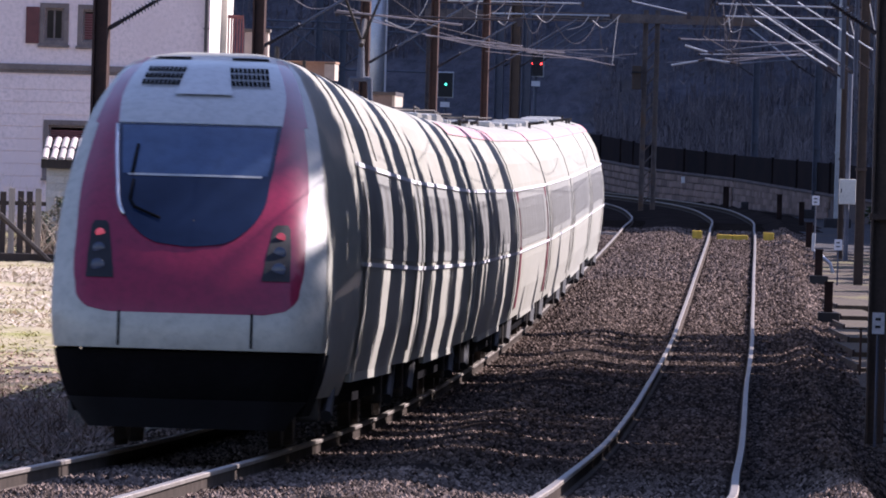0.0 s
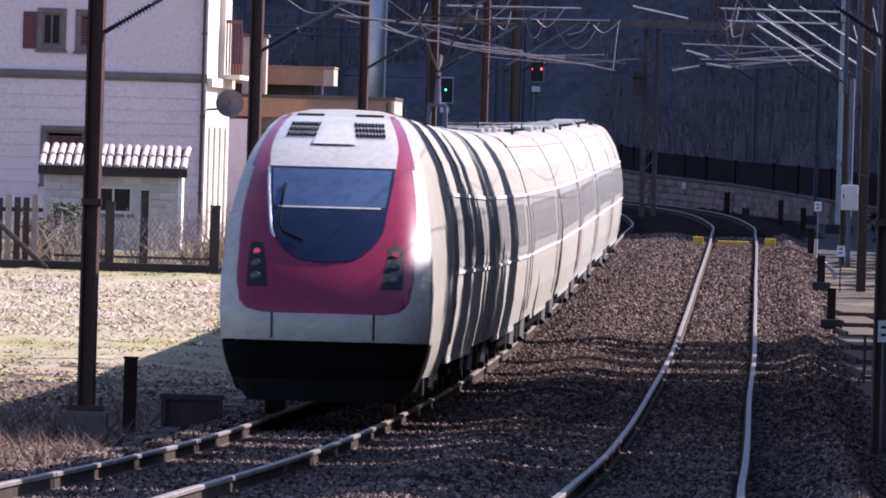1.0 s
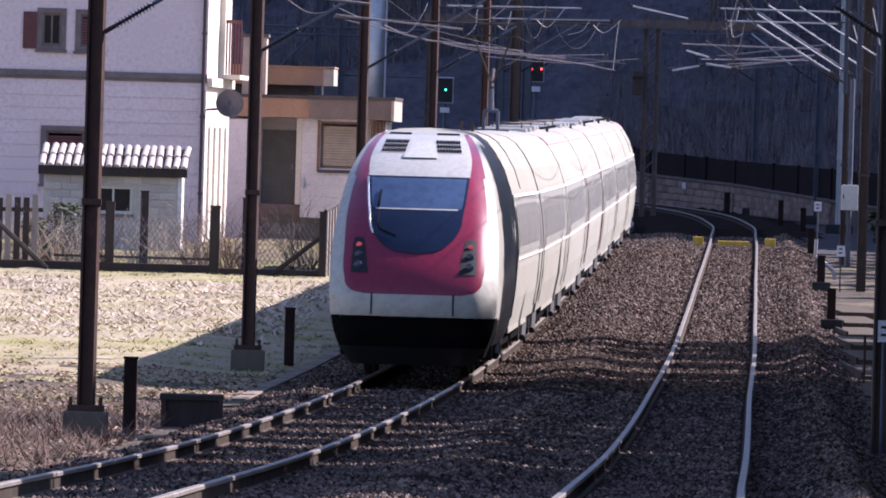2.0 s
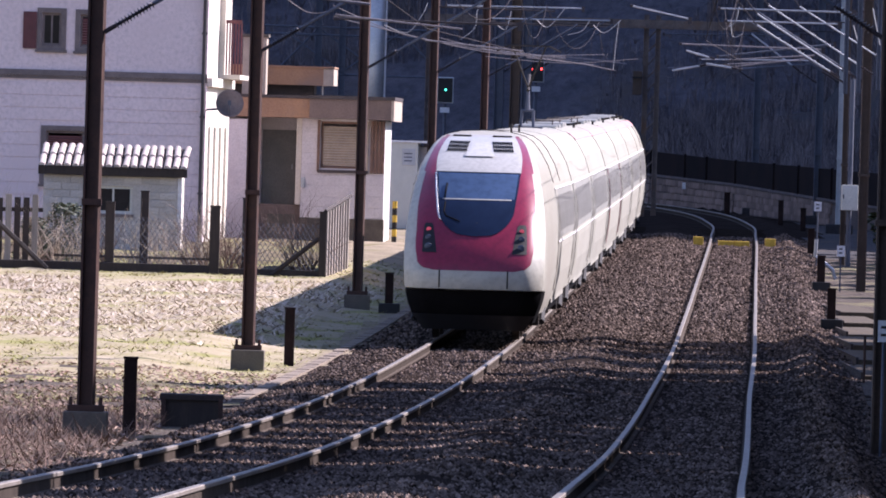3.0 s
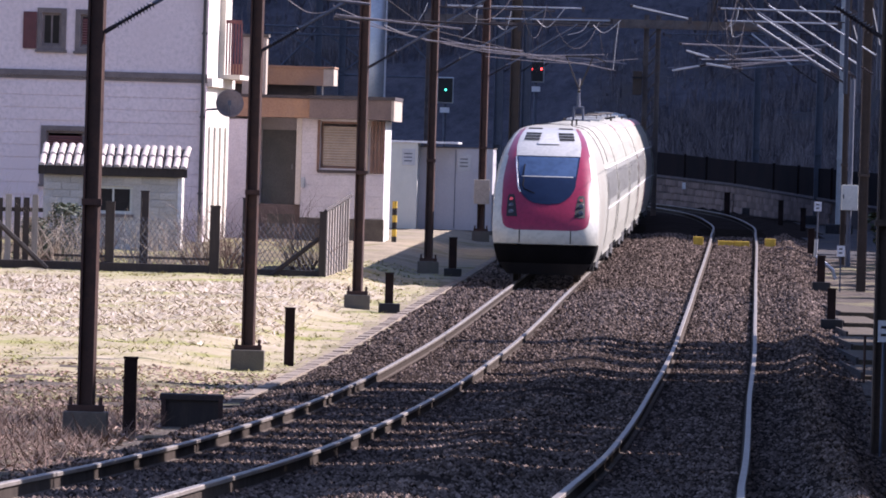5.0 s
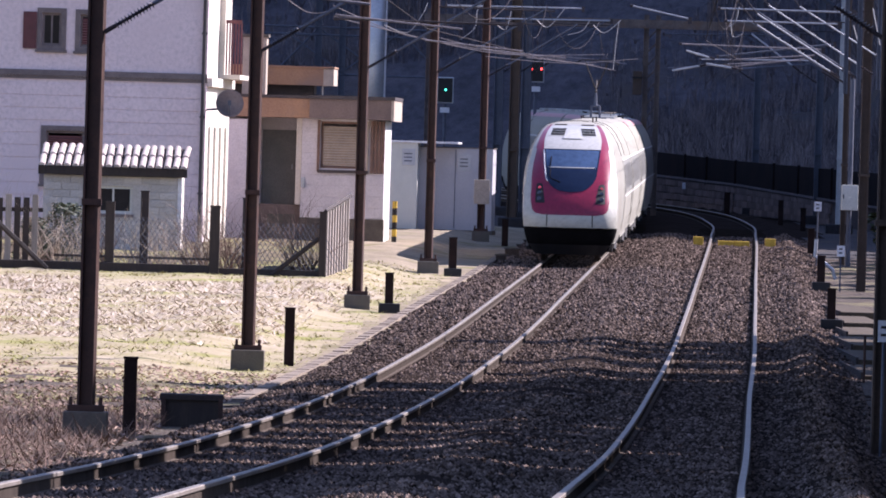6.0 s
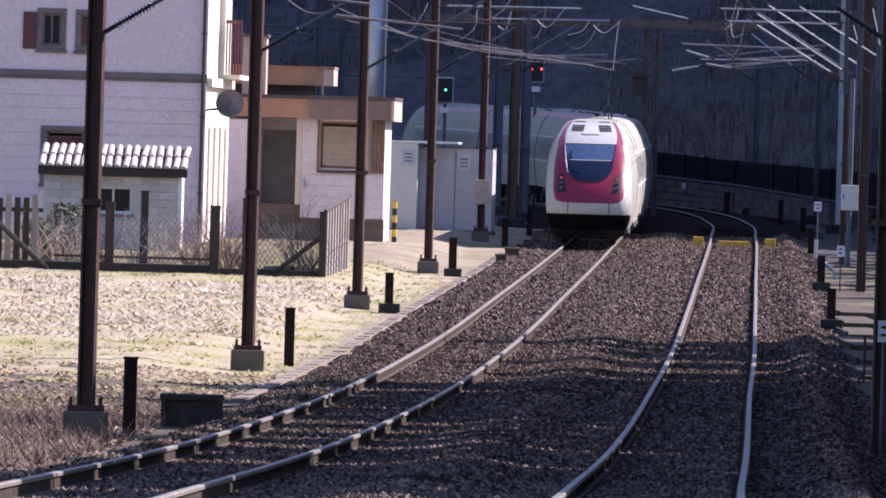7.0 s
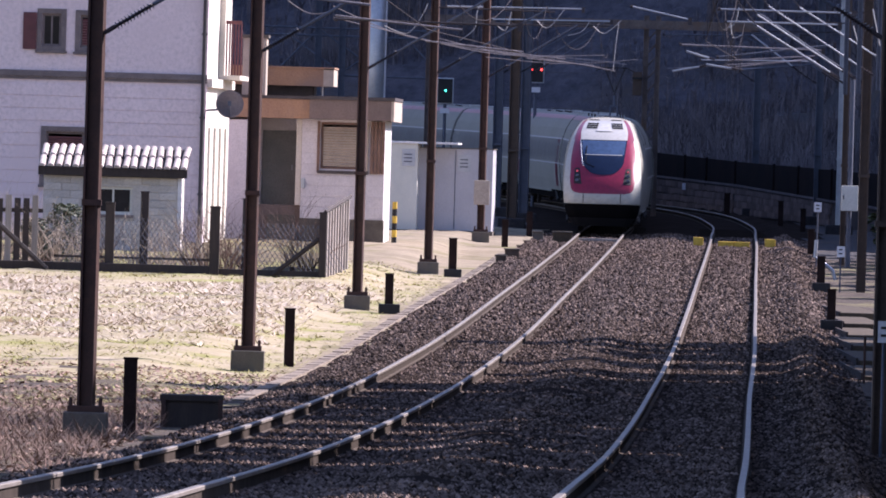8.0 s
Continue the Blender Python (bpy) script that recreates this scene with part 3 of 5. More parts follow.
def cantilevers():
    """Tubular arms reaching from masts out of view over the second track."""
    d = 250.0
    for k, (x0, z0, x1, z1) in enumerate(((6.80, 6.57, 8.67, 5.46), (6.80, 6.82, 8.96, 5.48), (7.04, 7.02, 9.40, 5.55), (7.73, 7.01, 9.68, 5.84))):
        thing = anchor("bracket_arm", "pale galvanised bracket arm with a dark insulator", "bracket arm", "bracket arms", at=(x0, d + 9 * k, 0))
        sc = (d + 9 * k) / d
        x0, x1, z0, z1 = x0 * sc, x1 * sc, EYE_Z + (z0 - EYE_Z) * sc, EYE_Z + (z1 - EYE_Z) * sc
        thing.matrix_basis = pose(x0, d + 9 * k, 0)
        p, q = Vector((0, 0, z0)), Vector((x1 - x0, 0, z1))
        part("tube", rodded(p, p.lerp(q, 0.88), 0.019), M["galv"], thing)
        part("insulator", insulator(bmesh.new(), p.lerp(q, 0.88), q, 0.045, 5), M["insul"], thing)
        part("stay", rodded(p, p + Vector((-0.5, 0, 0.6)), 0.012), M["wire"], thing)
        part("hanger_post", hbeam(bmesh.new(), q.x + 0.12, 0, q.z - 0.35, 10.5, 0.10), M["galvdark"], thing)
    for d, x0, z0, x1, z1, mat, r in ((230, -2.31, 6.21, 1.49, 6.18, "wire", 0.026), (262, 6.24, 7.09, 9.41, 7.08, "galv", 0.024), (270, 6.6, 6.91, 9.37, 6.91, "galv", 0.024),
                                      (330, 6.77, 6.98, 10.98, 6.93, "copper", 0.026), (345, 7.69, 6.69, 11.31, 6.75, "galv", 0.022), (350, 8.33, 6.84, 11.99, 7.33, "galvdark", 0.032),
                                      (355, 8.99, 6.59, 11.46, 6.93, "copper", 0.026), (400, 10.33, 6.9, 13.12, 7.2, "galvdark", 0.034), (420, 7.97, 8.31, 13.12, 8.42, "galvdark", 0.032),
                                      (300, 4.82, 7.63, 6.43, 7.31, "galv", 0.026), (380, -0.12, 8.59, 4.53, 8.62, "galv", 0.03), (400, 1.48, 8.44, 5.78, 8.49, "galv", 0.034)):
        thing = anchor("cross_arm", "level steel arm carrying an overhead wire", "cross arm", "cross arms", at=(x0, d, 0))
        part("tube", rodded((0, 0, z0), (x1 - x0, 0, z1), r * 0.82), M[mat], thing)
        part("clamp", boxed(x1 - x0 - 0.1, x1 - x0, -0.05, 0.05, z1 - 0.12, z1 + 0.06), M["wire"], thing)
        part("end_cap", rodded((-0.04, 0, z0), (0.03, 0, z0), r * 1.5), M["wire"], thing)
    for d, x0, z0, x1, z1 in ((335, 7.04, 6.84, 7.89, 6.61), (335, 7.64, 6.47, 8.57, 6.34), (335, 6.64, 6.24, 7.64, 6.43), (400, 10.69, 8.17, 12.53, 6.82)):
        thing = anchor("steady_arm", "short pale steady arm with a dark insulator", "steady arm", "steady arms", at=(x0, d, 0))
        q = Vector((x1 - x0, 0, z1))
        p = Vector((0, 0, z0))
        part("tube", rodded(p, p.lerp(q, 0.8), 0.03), M["galv"], thing)
        part("insulator", insulator(bmesh.new(), p.lerp(q, 0.8), q, 0.06, 4), M["insul"], thing)


def loose_wire(d, mat, r, *pts):
    """A slack bare wire in the plane across the track at distance d, through (x, z) points."""
    c = [Vector((x, d, z)) for x, z in pts]
    fine = []
    for k in range(len(c) - 1):
        a, b, e, g = c[max(k - 1, 0)], c[k], c[k + 1], c[min(k + 2, len(c) - 1)]
        for i in range(6):
            u = i / 6
            fine.append(0.5 * (2 * b + (e - a) * u + (2 * a - 5 * b + 4 * e - g) * u * u + (3 * b - a - 3 * e + g) * u ** 3))
    fine.append(c[-1])
    whole("jumper_wire", hose(bmesh.new(), fine, r, 5), M[mat], "slack bare jumper wire between overhead arms", "wire", "overhead jumper wires")


def jumpers():
    loose_wire(270, "copper", 0.010, (-2.79, 7.01), (-1.55, 6.5), (-0.47, 6.24), (1.43, 5.98), (2.79, 5.84), (4.0, 5.65))
    loose_wire(300, "copper", 0.011, (-0.37, 6.66), (0.53, 6.46), (1.89, 6.25), (4.14, 6.31))
    loose_wire(330, "copper", 0.011, (1.09, 6.45), (3.4, 6.32), (5.54, 6.51))
    loose_wire(250, "copper", 0.011, (-2.57, 6.49), (-1.44, 6.25), (0.82, 5.81), (2.58, 5.76))
    loose_wire(200, "copper", 0.009, (-2.87, 6.15), (-2.51, 5.94), (-2.16, 5.97), (-1.87, 6.18))
    loose_wire(245, "palewire", 0.011, (-1.41, 6.28), (-0.92, 6.13), (-0.62, 6.48), (-0.48, 6.79))
    loose_wire(297, "palewire", 0.013, (0.3, 6.57), (0.66, 6.88), (0.72, 7.33), (0.86, 7.63))
    loose_wire(300, "palewire", 0.013, (1.27, 7.01), (1.5, 6.91), (1.63, 7.39))
    loose_wire(340, "palewire", 0.014, (2.62, 7.69), (2.97, 7.48), (3.46, 8.06))
    loose_wire(360, "palewire", 0.015, (3.78, 7.49), (4.22, 7.63), (4.48, 7.99))
    loose_wire(360, "palewire", 0.015, (4.58, 7.82), (4.95, 7.59), (5.47, 8.02))
    loose_wire(330, "palewire", 0.012, (4.81, 6.15), (4.9, 7.22), (4.95, 7.59))
    loose_wire(262, "palewire", 0.013, (6.7, 7.14), (6.63, 6.8), (6.48, 6.67))
    loose_wire(270, "palewire", 0.013, (6.71, 6.94), (6.78, 6.54), (7.01, 6.61))
    loose_wire(262, "palewire", 0.013, (9.36, 6.79), (9.5, 6.31))
    loose_wire(250, "palewire", 0.013, (9.35, 7.02), (9.53, 6.21))


cantilevers()
jumpers()


def portal():
    thing = anchor("signal_gantry", "brown lattice gantry with a level beam over both tracks", "gantry", at=(0, 450, 0))
    for x, w in ((-0.75, 0.3), (7.85, 0.2), (8.32, 0.2)):
        part("leg", hbeam(bmesh.new(), x, 0, up(x, 450) - 0.2, 9.4, w), M["gantrysteel"], thing)
    for k in range(14):
        part("lacing", rodded((7.85, 0, 1.6 + k * 0.52), (8.32, 0, 2.12 + k * 0.52), 0.03), M["gantrysteel"], thing)
    signal_box = part("relay_case", boxed(7.35, 7.72, -0.4, -0.1, 6.2, 7.15, bevel=0.03), M["rust2"], thing, "dark relay case on the leg")
    part("hood", boxed(7.33, 7.74, -0.5, -0.4, 6.85, 6.92), M["black"], signal_box)
    part("beam", boxed(-1.0, 12.5, -0.2, 0.2, 8.85, 9.2), M["gantrysteel"], thing)
    for k in range(6):
        part("brace", rodded((0.8 + k * 1.6, 0, 8.85), (1.6 + k * 1.6, 0, 9.2), 0.05), M["gantrysteel"], thing)


portal()


def signal(x, d, z, lamp, lampname, n):
    thing = anchor("railway_signal", f"black railway signal with a white rim showing {lampname}", "signal", "signals", at=(x, d, 0))
    part("post", rodded((0, 0.15, up(x, d)), (0, 0.15, z + 0.6), 0.07), M["galvdark"], thing)
    part("rim", boxed(-0.36, 0.36, -0.06, 0.02, z - 0.56, z + 0.56, bevel=0.03), M["galv"], thing)
    part("backboard", boxed(-0.31, 0.31, -0.09, -0.05, z - 0.51, z + 0.51), M["black"], thing)
    for k in range(n):
        bm = bmesh.new()
        bmesh.ops.create_uvsphere(bm, u_segments=14, v_segments=8, radius=0.05, matrix=Matrix.Translation((0.02 + k * 0.42 - 0.21 * (n - 1), -0.1, z + 0.02)))
        part("lamp", bm, M[lamp], thing, f"lit {lampname} lamp", smooth=True)
    part("plate", boxed(-0.2, 0.2, -0.1, -0.06, z - 0.95, z - 0.73), M["plate"], thing)


signal(-0.1, 480, 6.35, "greensig", "green", 1)
signal(3.73, 480, 7.35, "redsig", "red", 2)


def steel_pole():
    thing = anchor("steel_pole", "thick round galvanised pole behind the station building", "pole", at=(-2.75, 420, 0))
    part("shaft", rodded((0, 0, up(-2.75, 420)), (0.1, 0, 13), 0.36, 0.30, sides=28), M["galv"], thing, smooth=True)
    part("cable_pipe", rodded((0.40, 0, up(-2.75, 420)), (0.40, 0, 13), 0.04), M["plate"], thing)


steel_pole()


# ---------------------------------------------------------------- lineside posts and boxes
def stub(x, d, z, h, w, foot):
    thing = anchor("cable_post", "short rust-brown steel post beside the track", "post", "lineside posts", at=(x, d, z))
    part("shaft", boxed(-w / 2, w / 2, -w / 2, w / 2, -0.05, h, bevel=0.012), M["tarred"], thing)
    part("cap", boxed(-w / 2 - 0.01, w / 2 + 0.01, -w / 2 - 0.01, w / 2 + 0.01, h, h + 0.03), M["tarred"], thing)
    if foot:
        part("foot", boxed(-0.22, 0.24, -0.25, 0.25, -0.1, 0.22, bevel=0.02), M["black"], thing, "black concrete foot")


for x, d, z, h, w, foot in ((-3.96, 145, -0.25, 0.98, 0.17, 0), (-2.59, 194, -0.21, 0.97, 0.17, 0), (-1.13, 243, 0.06, 0.85, 0.18, 1), (0.26, 294, 0.36, 1.0, 0.21, 1),
                            (1.91, 351, 0.75, 0.84, 0.2, 0), (11.55, 355, 0.75, 0.8, 0.21, 0), (9.68, 289, 0.33, 0.87, 0.2, 1), (8.28, 240, 0.03, 0.85, 0.18, 1),
                            (2.9, 382, 0.92, 0.8, 0.2, 0), (11.55, 462, 1.42, 0.95, 0.24, 0), (13.1, 440, 1.22, 0.95, 0.2, 0), (13.5, 425, 1.1, 0.85, 0.2, 0)):
    stub(x, d, z, h, w, foot)


def trough():
    thing = anchor("cable_pit", "low dark timber-framed cable pit in the ballast shoulder", "cable pit", at=(-3.28, 150, -0.25))
    part("front_board", boxed(-0.38, 0.38, -0.04, 0.0, -0.1, 0.36), M["darkwood"], thing)
    part("lid", boxed(-0.42, 0.42, -0.08, 0.6, 0.36, 0.44, bevel=0.01), M["darkwood"], thing)
    for a in (-0.40, 0.36):
        part("frame_post", boxed(a, a + 0.06, -0.09, -0.02, -0.15, 0.40), M["rust"], thing)


trough()


def bollard():
    thing = anchor("warning_post", "yellow and black striped warning post", "bollard", at=(-1.47, 337, 0.86))
    for k in range(6):
        part("band", rodded((0, 0, k * 0.21), (0, 0, k * 0.21 + 0.21), 0.075, sides=12), M["yellow" if k % 2 else "black"], thing)


bollard()
for x, w in ((8.30, 0.32), (9.20, 0.5), (9.71, 0.5), (10.64, 0.34)):
    thing = anchor("track_cover", "small yellow equipment cover lying across the track", "equipment cover", "yellow covers", at=(x, 368, float(rail_z(368)) - 0.1))
    part("cover", boxed(-w / 2, w / 2, -0.25, 0.25, -0.05, 0.13 if w > 0.4 else 0.24, bevel=0.02), M["yellow"], thing)
    part("foot", boxed(-w / 2 + 0.04, w / 2 - 0.04, -0.2, 0.2, -0.12, -0.05), M["black"], thing)


def lineside_blocks():
    for x, d, w, h, mat, lab in ((3.10, 371, 0.34, 0.26, "concrete", "pale concrete cable box by the rail"), (3.86, 367, 0.62, 0.34, "board", "low open-topped concrete pit by the rail"),
                                 (2.02, 331, 0.42, 0.22, "rust2", "rusty block half sunk in the ballast edge"), (1.66, 322, 0.3, 0.16, "rust2", "rusty block half sunk in the ballast edge")):
        block = anchor("cable_box", lab, "cable box", "lineside boxes", at=(x, d, up(x, d)))
        part("case", boxed(-w / 2, w / 2, -0.2, 0.2, -0.15, h, bevel=0.02), M[mat], block)
        part("lid", boxed(-w / 2 - 0.03, w / 2 + 0.03, -0.24, 0.24, h, h + 0.04, bevel=0.008), M["concrete"], block)
    x = float(line_a(373))
    board = anchor("crossing_board", "pale timber board lying across between the rails", "board", at=(x, 373, float(rail_z(373)) - 0.1))
    part("plank", boxed(-0.64, 0.64, -0.5, -0.2, -0.1, 0.05, bevel=0.01), M["greywood"], board)
    part("plank", boxed(-0.64, 0.64, 0.1, 0.4, -0.1, 0.04, bevel=0.01), M["greywood"], board)


lineside_blocks()


def right_side():
    """Steps, cable boxes and plates by the second track."""
    thing = anchor("junction_box", "pale grey junction box on a slim pole", "junction box", at=(11.85, 331, 0.6))
    part("box", boxed(-0.25, 0.24, -0.45, -0.2, 1.66, 2.40, bevel=0.02), M["cabinet"], thing)
    part("pole", rodded((0, -0.15, 0), (0, -0.15, 5.5), 0.07), M["galvdark"], thing)
    part("latch", boxed(-0.2, -0.17, -0.47, -0.45, 2.0, 2.12), M["black"], thing)
    for x, d, z, w in ((10.2, 290, 1.35, 0.2), (10.9, 330, 2.35, 0.22), (5.72, 146, 1.35, 0.16)):
        sign = anchor("number_plate", "small white plate with dark marks on a thin post", "sign plate", "lineside plates", at=(x, d, 0))
        part("plate", boxed(-w / 2, w / 2, -0.18, -0.16, z - 0.14, z + 0.14), M["plate"], sign)
        for k in (-0.05, 0.05):
            part("mark", boxed(-w / 4, w / 5, -0.185, -0.181, z + k - 0.015, z + k + 0.02), M["black"], sign)
        part("post", rodded((0, -0.12, up(x, d) - 0.05), (0, -0.12, z + 0.1), 0.02), M["galvdark"], sign)
    for k in range(6):
        d = 204 + 11.5 * k
        x = float(line_b(d)) + 2.95
        slab = anchor("cable_slab", "sandy concrete trough slab beside the ballast", "slab", "trough slabs", at=(x, d, up(x, d)))
        part("slab", boxed(-0.42, 0.45, -5.6, 5.6, -0.3, 0.05 + 0.02 * (k % 3), bevel=0.02), M["board"], slab)
        part("edge_board", boxed(-0.47, -0.425, -5.6, 5.6, -0.3, 0.11), M["darkwood"], slab)
    stake = anchor("marker_stake", "thin rusty iron stake beside the slabs", "stake", at=(7.36, 196, up(7.36, 196)))
    part("rod", rodded((0, 0, -0.1), (0, 0, 0.80), 0.022), M["rust"], stake)
    part("tip", rodded((0, 0, 0.80), (0, 0, 0.83), 0.03), M["rust"], stake)
    hosething = anchor("cable_conduit", "bent pale plastic cable conduit", "conduit", at=(10.1, 300, 0.62))
    part("pipe", hose(bmesh.new(), [(-0.2, 0, 0.95), (-0.22, 0, 0.5), (0.0, 0, 0.35), (0.25, 0, 0.15), (0.33, 0, -0.1)], 0.05, 8), M["galv"], hosething)


right_side()


def stone_wall():
    """Old retaining wall beyond the curve with a dark fence on it."""
    thing = anchor("retaining_wall", "old grey and reddish stone retaining wall past the curve", "wall", kind="structure", at=(0, 0, 0))
    line = [(6.3, 526, 2.1, 3.38, 4.6), (7.1, 516, 2.01, 3.27, 4.46), (8.96, 493, 1.71, 2.94, 4.03), (12.15, 473, 1.5, 2.64, 3.7), (15.16, 443, 1.25, 2.17, 3.46), (17.31, 425, 1.16, 1.88, 3.28), (23, 400, 1.0, 1.7, 3.1)]
    bm, fence = bmesh.new(), bmesh.new()
    for (x0, d0, b0, t0, f0), (x1, d1, b1, t1, f1) in zip(line, line[1:]):
        for t, lo0, lo1, hi0, hi1, th in ((bm, b0 - 0.5, b1 - 0.5, t0, t1, 0.5), (fence, t0 + 0.004, t1 + 0.004, f0, f1, 0.12)):
            v = [t.verts.new(p) for p in ((x0, d0, lo0), (x1, d1, lo1), (x1, d1, hi1), (x0, d0, hi0),
                                          (x0, d0 + th, lo0), (x1, d1 + th, lo1), (x1, d1 + th, hi1), (x0, d0 + th, hi0))]
            for f in ((0, 1, 2, 3), (5, 4, 7, 6), (3, 2, 6, 7), (0, 4, 5, 1), (0, 3, 7, 4), (1, 5, 6, 2)):
                t.faces.new([v[i] for i in f])
    masonry = part("masonry", bm, M["stonewall"], thing)
    shapes = [finish(boxed(-w, w, -0.06, 0.05, 0.0, 0.27, bevel=0.03), "stone", M["wallstone"]) for w in (0.24, 0.33, 0.43)]
    rng = random.Random(8)
    for (x0, d0, b0, t0, f0), (x1, d1, b1, t1, f1) in zip(line[1:4], line[2:5]):
        run = math.hypot(x1 - x0, d1 - d0)
        for row in range(4):
            s = rng.uniform(0.1, 0.5)
            while s < run - 0.5:
                k = rng.randrange(3)
                w = (0.24, 0.33, 0.43)[k]
                u = (s + w) / run
                base, high = b0 + (b1 - b0) * u, (t0 + (t1 - t0) * u) - (b0 + (b1 - b0) * u)
                stone = new("stone", shapes[k])
                stone.parent = masonry
                stone.matrix_local = pose(x0 + (x1 - x0) * u, d0 + (d1 - d0) * u - rng.uniform(0, 0.04), base + row * high / 4.05 + rng.uniform(-0.02, 0.02), 0, 0, math.degrees(math.atan2(d1 - d0, x1 - x0)))
                s += 2 * w + 0.05
    part("fence", fence, M["fencered"], thing, "dark rusty fence along the wall")
    part("coping", hose(bmesh.new(), [(x, d - 0.1, t + 0.03) for x, d, b, t, f in line], 0.09), M["stonewall"], thing, "rounded coping stones")
    for (x0, d0, b0, t0, f0), (x1, d1, b1, t1, f1) in zip(line[1:-1], line[2:]):
        for k in range(3):
            u = k / 3 + 0.08 * (k % 2)
            x, d, z, h = x0 + (x1 - x0) * u, d0 + (d1 - d0) * u, t0 + (t1 - t0) * u, f0 + (f1 - f0) * u
            part("fence_post", boxed(x - 0.06, x + 0.06, d - 0.16, d - 0.02, z - 0.1, h + 0.05), M["fencered"], thing)
    plate = anchor("wall_plate", "small pale plate fixed to the old wall", "plate", at=(10.32, 484.2, 2.58))
    part("panel", boxed(-0.16, 0.16, -0.06, 0.0, -0.14, 0.14), M["plate"], plate)
    part("bracket", boxed(-0.04, 0.04, 0.0, 0.5, -0.05, 0.05), M["galvdark"], plate)


stone_wall()


# ---------------------------------------------------------------- unseen evergreens, added beside the line to shade it
def evergreen(x, d, h, r, seed, n=2300):
    tree = anchor("shade_evergreen", "tall dark evergreen out of view, added to shade the track", "tree", "evergreens beside the line", at=(x, d, up(x, d) - 0.1))
    part("trunk", rodded((0, 0, 0), (0, 0, h * 0.85), 0.24, 0.06, sides=10), M["darkwood"], tree)
    rng = np.random.default_rng(seed)
    c = 0.10 + 0.90 * rng.uniform(0, 1, n) ** 1.5
    a = rng.uniform(0, 2 * math.pi, n)
    lobes = 1 + 0.25 * np.sin(a * 5 + c * 9 + seed) + 0.15 * np.sin(c * 31)
    rad = r * (1 - c) ** 0.5 * lobes * rng.uniform(0.35, 1, n) + 0.15
    pts = np.stack([rad * np.cos(a), rad * np.sin(a), c * h], -1)
    tuft = ([(-1, 0, 0), (1, 0, 0.2), (0, 1.4, 0.5), (0, 0.4, -0.5)], [(0, 1, 2), (0, 1, 3)])
    crown = scatter("crown", M["needles"], pts, np.full((n, 3), 0.18), tuft, "", "")
    del crown["kind"]
    crown.parent = tree


M["needles"] = material("needles", (0.045, 0.06, 0.03), (0.03, 0.04, 0.02), 0.8, scale=1, fine=8, island=0.4, bump=0)
for x, d, h, r, seed in ((9.5, 132, 15, 3.0, 1), (10.6, 144, 13, 2.9, 2), (10.3, 157, 16, 3.1, 3), (11.4, 170, 13.5, 3.0, 4), (11.9, 183, 14, 3.0, 5), (12.6, 197, 9, 2.7, 6),
                         (13.2, 211, 7, 2.5, 7), (9.0, 120, 15.5, 3.0, 10), (8.6, 113, 16.5, 3.2, 19), (9.2, 126, 12, 2.8, 20), (8.4, 107, 16, 3.2, 21), (11.5, 110, 18, 3.2, 22), (8.2, 101, 15.5, 3.1, 23), (11.4, 103, 18, 3.2, 24),
                         (9.9, 138, 12, 2.6, 11), (10.6, 151, 12, 2.6, 12), (11.0, 164, 12.5, 2.6, 13), (11.7, 177, 12, 2.6, 14), (12.3, 190, 10, 2.6, 15), (13.0, 204, 9.5, 2.9, 16), (13.9, 219, 10.2, 3.3, 31), (13.3, 212, 9.4, 3.1, 32), (14.6, 226, 8.8, 3.2, 33), (15.2, 234, 7.2, 3.0, 34)):
    evergreen(x, d, h, r, seed, 13500)
for k in range(9):
    evergreen(16.8 + 0.5 * (k % 3), 150 + 9.5 * k, (15, 13, 16)[k % 3], 3.4, 80 + k, 7000)
# a second, taller unseen row behind them, for deeper shade
for k in range(13):
    evergreen(14.6 + 1.2 * (k % 2) + 0.02 * k, 119 + 5.6 * k, (17.4, 16.0, 18.0, 15.6)[k % 4], 3.7, 50 + k, 6500)


# and a third behind, also added only for its shade
for k in range(15):
    evergreen(19.8 + 1.4 * (k % 3), 106 + 6.2 * k, (19.2, 18.0, 19.8, 18.4)[k % 4], 3.8, 120 + k, 6500)


# low unseen ones along the bank further on, to shade its ground
for k in range(13):
    evergreen(15.6 + 0.5 * (k % 3) + 0.02 * k, 284 + 6.2 * k, (5.2, 4.4, 5.8)[k % 3], 2.0, 160 + k, 2600)


def cable_trough():
    thing = anchor("cable_trough", "weathered tan concrete cable trough along the ballast's foot", "cable trough", kind="structure")
    lid = finish(boxed(-0.11, 0.11, -0.499, 0.499, -0.14, 0.03, bevel=0.006), "lid", M["troughlid"])
    rng = random.Random(4)
    for k in range(170):
        d = 168 + k * 1.0
        x = float(line_a(d)) - 2.33
        turn = -math.degrees(math.atan((float(line_a(d + 1)) - float(line_a(d - 1))) / 2))
        ob = new("lid", lid)
        ob.parent = thing
        ob.matrix_local = pose(x, d, max(up(x - 0.15, d), up(x + 0.15, d)) + rng.uniform(-0.008, 0.008), 0, 0, turn + rng.uniform(-1, 1))


M["troughlid"] = material("trough_lid", (0.27, 0.215, 0.17), (0.20, 0.16, 0.125), 0.9, scale=0.7, fine=20, bump=0.3, obj_rand=0.1)
cable_trough()


